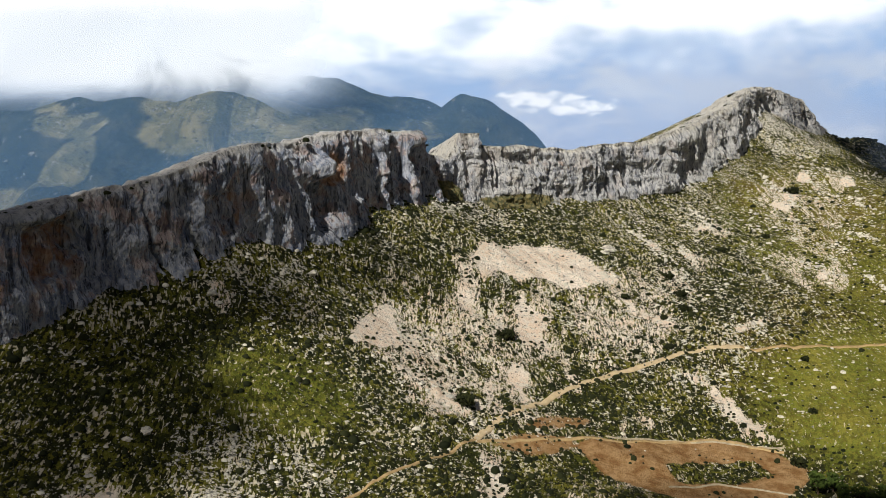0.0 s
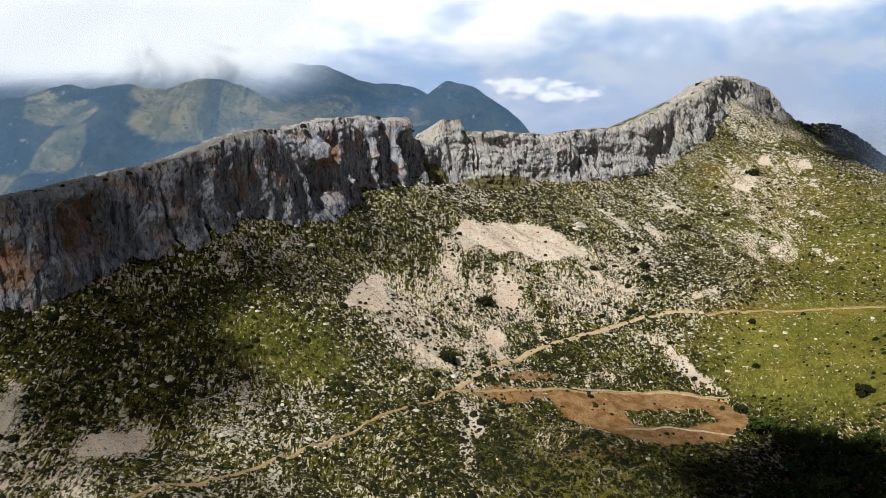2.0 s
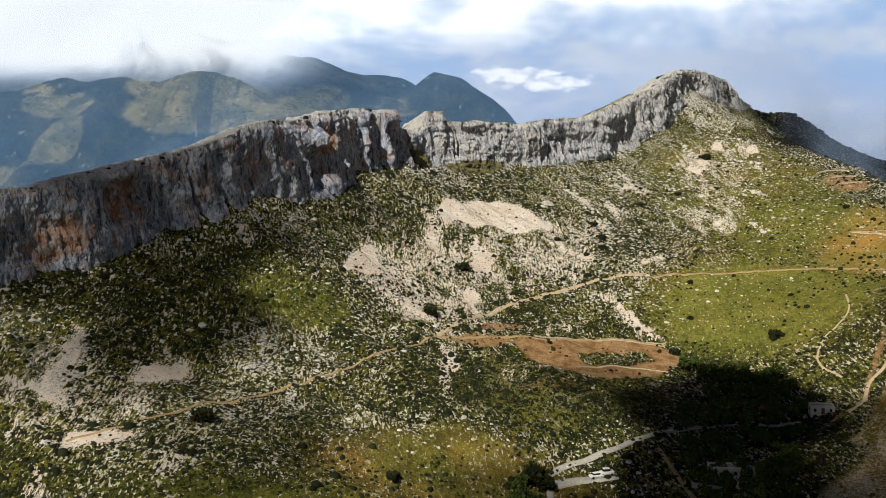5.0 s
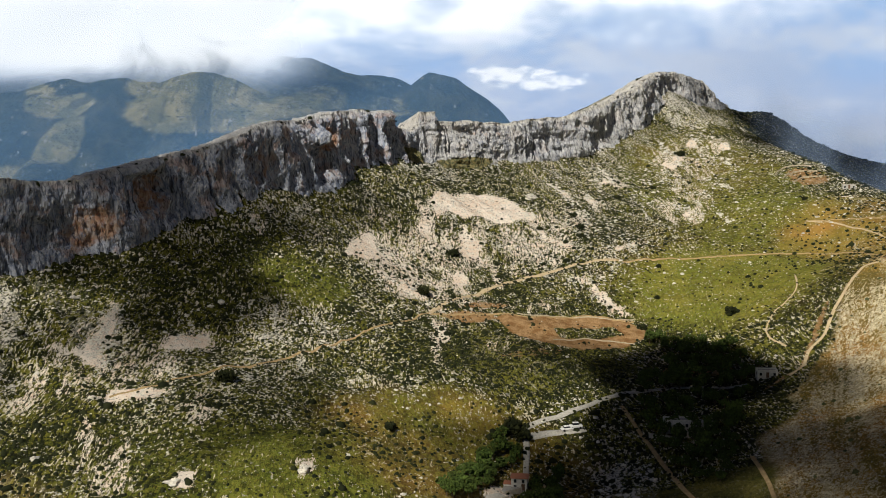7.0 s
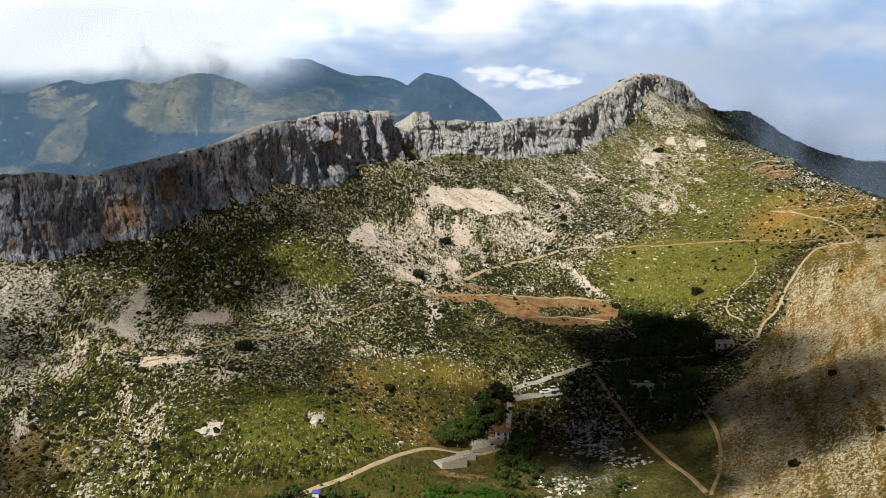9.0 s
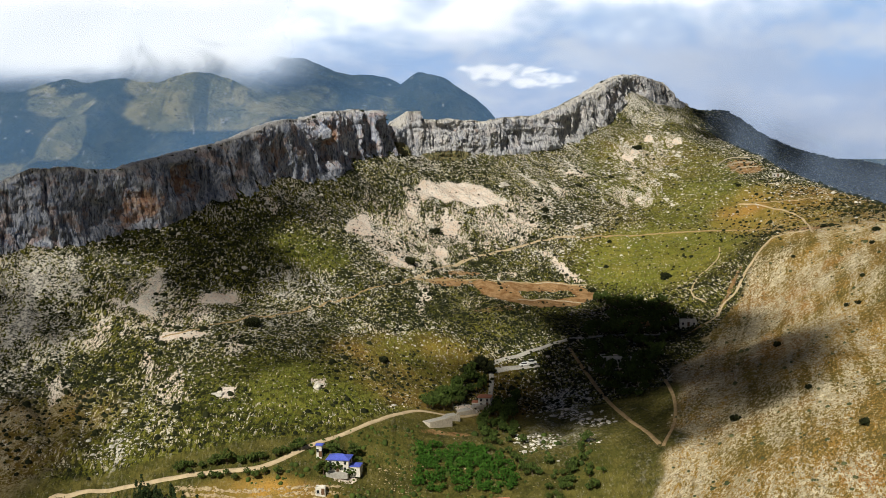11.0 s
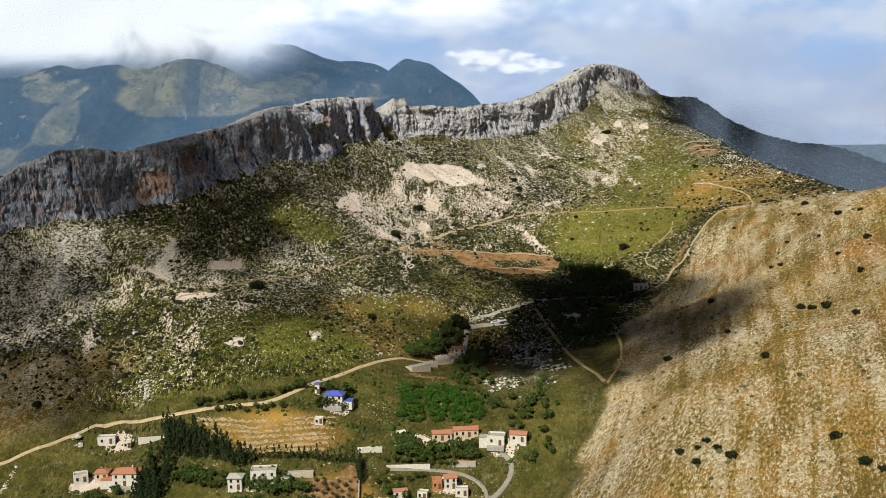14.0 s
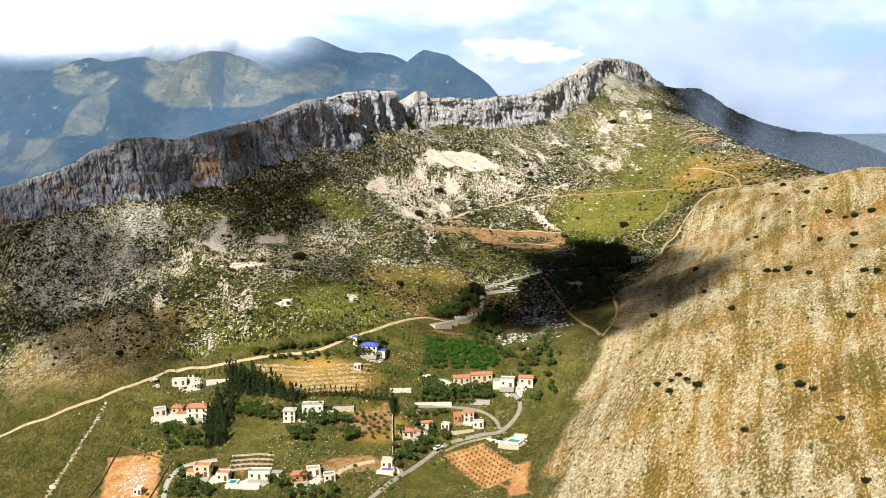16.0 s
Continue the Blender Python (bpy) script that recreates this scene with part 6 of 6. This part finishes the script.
def scrub_chance(x, y, off):
    thick = np.clip(0.25 + 2.4 * (fbm(x, y, 22, 3, 301) - 0.42), 0.05, 1)
    return (1 - 0.9 * scree_share(x, y)) * (1 - 0.55 * smooth(x, 90, 130) * smooth(y, 280, 320)) * open_slope(x, y) * thick * (1 - 0.97 * (patch(x, y, [b for b in BARE if b[5] > 1.0]))) * (1 - 0.85 * patch(x, y, MEADOW)) * (1 - 0.9 * patch(x, y, [b for b in SOIL if b[5] > 1]))


def stone_chance(x, y, off):
    thick = np.clip(1.6 * (fbm(x, y, 30, 3, 311) - 0.50), 0.015, 0.5)
    return (1 - 0.9 * scree_share(x, y)) * open_slope(x, y) * np.clip(thick + 0.6 * patch(x, y, ROCKY) + 0.4 * (1 - smooth(off, 5, 30)) + 0.35 * smooth(x, 60, 90) * smooth(y, 290, 330), 0, 1) * (1 - 0.5 * patch(x, y, MEADOW)) * (1 - 0.95 * patch(x, y, [b for b in BARE if b[5] > 1.0]))


def ledge_chance(x, y, off):
    lines = fbm(0.94 * x - 0.34 * y, (0.34 * x + 0.94 * y) * 0.06, 5, 3, 321)
    near = 1 - smooth(x - along(y, SPUR_EDGE), 8, 40)
    return spur_share(x, y) * np.clip((lines - 0.50) * 9 + 0.45 * near, 0.03, 1)


_r = np.random.default_rng(77)
pts = picked(175000, scrub_chance, 401, y1=480)
strewn("scrub", "low dark scrub dotted over the grassy slope", "scrub", SCRUB, pts, _r.gamma(3.0, 0.135, len(pts)), (0.85, 1.0), 402, 5, low=True)
pts = picked(4200, lambda x, y, o: 0.45 * (1 - scree_share(x, y)) * open_slope(x, y) * (1 - patch(x, y, BARE)) * (1 - 0.95 * patch(x, y, MEADOW)) * (1 - 0.8 * smooth(x, 60, 100)), 403, y1=500)
strewn("bushes", "rounded dark bushes spread over the slope", "bushes", SCRUB, pts, _r.gamma(5.0, 0.14, len(pts)), (0.8, 1.0), 404, 8)
pts = picked(170000, stone_chance, 405, y1=520)
strewn("stones", "pale limestone blocks strewn over the slope", "stones", BOULDER, pts, np.minimum(_r.gamma(1.5, 0.13, len(pts)), 1.0), (0.75, 1.4), 406, 5, low=True)
pts = picked(66000, ledge_chance, 407, y0=-110, y1=250, x0=30)
strewn("ledges", "rows of low limestone ledges along the dry spur", "stones", LEDGE, pts, _r.gamma(2.2, 0.062, len(pts)), (0.6, 1.9), 408, 5, np.full(len(pts), math.atan2(0.94, 0.34)) + _r.normal(0, 0.3, len(pts)), True)
pts = picked(3000, lambda x, y, o: 0.8 * spur_share(x, y), 409, y0=-110, y1=250, x0=30)
strewn("tufts", "small olive-brown tufts on the dry spur", "scrub", OLIVE, pts, _r.gamma(4.0, 0.10, len(pts)), (0.8, 1.0), 410, 5, low=True)
# broken stone edges of the golden terraces
rows_x = np.concatenate([np.linspace(-66 + 3.0 * k, -17, 700) for k in range(7)])
rows_k = np.repeat(np.arange(7), 700)
rows_y = 73.0 - 2.3 * rows_k - 2.2 * np.sin((rows_x + 66) / 49 * np.pi) + 1.1 * (fbm(rows_x, rows_k * 9.0, 9, 3, 501) - 0.5) + _r.normal(0, 0.34, len(rows_x))
pts = np.stack([rows_x + _r.normal(0, 0.3, len(rows_x)), rows_y], 1)[_r.random(len(rows_x)) < np.clip(3.2 * (fbm(rows_x, rows_y, 9, 3, 500) - 0.36), 0.05, 0.9)]
strewn("terrace_stones", "broken dry-stone edges of golden terraces", "stones", OCHRE, pts, _r.gamma(2.6, 0.07, len(pts)), (0.8, 1.7), 413, 5, np.zeros(len(pts)), True)
# garden clutter of pale walls and beds between the houses
pts = picked(20000, lambda x, y, o: (1 - smooth(y - along(x, [(-120, 60), (-60, 74), (-20, 80), (40, 90), (60, 60)]), 0, 6)) * smooth(y, -20, -8) * smooth(x, -112, -104) * (1 - kept_clear(x, y)) * np.clip((fbm(x, y, 16, 3, 510) - 0.46) * 5, 0, 0.8), 511, -115, 60, -25, 95)
strewn("garden_stones", "pale rubble and kerbs scattered between village gardens", "stones", OCHRE, pts, _r.gamma(2.2, 0.06, len(pts)), (0.7, 1.6), 512, 5, low=True)
pts = picked(13000, lambda x, y, o: (1 - smooth(y - along(x, [(-120, 60), (-60, 74), (-20, 90), (40, 120), (60, 90)]), 0, 6)) * smooth(y, -20, -8) * smooth(x, -112, -104) * (1 - kept_clear(x, y)) * np.clip((fbm(x, y, 13, 3, 520) - 0.45) * 5 + 0.6 * patch(x, y, [(a, b, 12, 10, 0, 1) for a, b in YARDS]) - 0.7 * patch(x, y, [(a, b, 5, 4, 0, 1) for a, b in YARDS]), 0.04, 0.9), 521, -115, 65, -25, 125)
strewn("garden_bushes", "low green bushes and hedges in village gardens", "bushes", LEAF, pts, _r.gamma(3.0, 0.13, len(pts)), (1.0, 1.0), 522, 7)
# a heap of white rubble on the muted orange plot
pts = np.stack([_r.normal(-101, 3.0, 700), _r.normal(15, 6.0, 700)], 1)
strewn("plot_rubble", "heap of whitish rubble on a bare orange plot", "stones", BOULDER, pts, np.minimum(_r.gamma(2.0, 0.085, 700), 0.5), (0.7, 1.3), 415, 5, low=True)
# a broken line of stones down the meadow
_t = _r.random(420)
pts = np.stack([np.interp(_t, [0, 0.35, 0.7, 1], [-132, -130.5, -127, -123]), -10 + 66 * _t], 1) + _r.normal(0, 0.35, (420, 2))
strewn("stone_line", "broken line of pale stones down the meadow", "stones", LEDGE, pts, _r.gamma(2.6, 0.08, 420), (0.7, 1.3), 414, 5, low=True)
# clumps of white rock breaking through the upper slope, drawn out downhill
CLUMPS = [(163, 469, 5), (179, 496, 4), (186, 501, 4), (199, 491, 4), (162, 486, 4), (83, 396, 4), (86, 378, 4), (97, 390, 3), (114, 430, 4), (149, 380, 4), (143, 387, 3), (104, 329, 3), (114, 441, 3), (136, 438, 3), (161, 405, 4), (175, 411, 3), (160, 364, 3), (79, 401, 3), (182, 470, 4), (150, 430, 4), (128, 402, 4), (195, 520, 5), (180, 540, 5), (190, 450, 3)]
spots, sizes = [], []
for cx, cy, spread in CLUMPS:
    n = int(_r.integers(50, 90))
    d = _r.normal(0, 1, (n, 2)) * (0.55 * spread, 1.7 * spread)
    spots.append(np.stack([cx + d[:, 0] - 0.22 * d[:, 1], cy + d[:, 1]], 1))
    sizes.append(np.minimum(_r.gamma(1.5, 0.19, n), 1.0))
strewn("outcrops", "clumps of white limestone rock breaking through the grass", "rocks", BOULDER, np.concatenate(spots), np.concatenate(sizes), (0.9, 1.25), 533, 6, low=True)
# white rocks breaking through the bank above the village
pts = picked(15000, lambda x, y, o: 0.45 * patch(x, y, [(56, 108, 20, 30, -12, 1), (62, 146, 12, 20, 0, 0.8)]) * np.clip((fbm(x, y, 8, 3, 530) - 0.46) * 7, 0, 1), 531, 20, 85, 80, 175)
strewn("bank_stones", "white limestone rocks on a dark grassy bank", "stones", BOULDER, pts, np.minimum(_r.gamma(1.5, 0.17, len(pts)), 0.9), (0.6, 1.5), 532, 5, low=True)
# bushes along the crest
_i = _r.integers(40, 330, 210)
_d = _r.uniform(4, 11, 210)
pts = LINE[_i] - FRONT[_i] * _d[:, None]
strewn("crest_bushes", "dark bushes along the top of the cliff", "bushes", SCRUB, pts, _r.gamma(5.0, 0.15, 210), (0.8, 1.0), 411, 8, lift=crest_z(ARC[_i]) - 0.38 * np.maximum(_d - 3.0, 0) - 0.3)
# the wooded far slope
rng2 = np.random.default_rng(12)
wx, wy = rng2.uniform(230, 560, 16000), rng2.uniform(280, 830, 16000)
_a, _o = ridge_at(wx, wy)
keep = (_o > 3) & (wx > 230) & (rng2.random(16000) < smooth(wx - along(wy, [(300, 243), (420, 233), (560, 235), (640, 246), (700, 262)]), 0, 14))
pts = np.stack([wx, wy], 1)[keep]
strewn("far_wood", "dark evergreen wood on the far slope", "wood", HAZY_LEAF, pts, rng2.gamma(6.0, 0.17, len(pts)), (0.8, 1.0), 412, 5, low=True)


# ---- drifting clouds above, whose shadows lie on the slopes ----
def drifting_cloud(x, y, z, rx, ry, turn, up, dense, seed):
    """A thin domed cloud between the sun and a place on the ground, with a frayed rim."""
    rings, spokes = 26, 72
    r = np.linspace(0.02, 1.3, rings)[:, None] + np.zeros((1, spokes + 1))
    a = np.linspace(0, 2 * np.pi, spokes + 1)[None, :] + np.zeros((rings, 1))
    px, py = rx * r * np.cos(a), ry * r * np.sin(a)
    fray = fbm(px + 300 * seed, py, 34, 4, 700) - 0.5
    pz = 0.18 * min(rx, ry) * (1 - r * r) + 9 * fray
    mesh = sheet("cloud", np.stack([px, py, pz], -1).reshape(-1, 3), rings, spokes + 1, VAPOUR)
    soft = 0.22 if dense > 0.9 else 0.5
    give(mesh, "thick", (dense * (1 - smooth(r + 1.1 * fray, 1.0 - soft, 1.05))).ravel())
    ob = new("cloud", mesh)
    at = Vector((x, y, z)) + SUN_FROM * (up / SUN_FROM.z)
    ob.matrix_basis = pose(*at, 0, 0, turn)
    return tagged(ob, "small grey-white cloud drifting above the valley", "cloud", "drifting clouds", "structure")


def vapour():
    m = Nodes("vapour", 1.0, 0.0)
    m.colour((0.85, 0.86, 0.88))
    m.l.new(m.attr("thick"), m.bsdf.inputs["Alpha"])
    return m.mat


VAPOUR = vapour()
for k, spec in enumerate(CLOUDS):
    drifting_cloud(*spec, seed=k + 1)
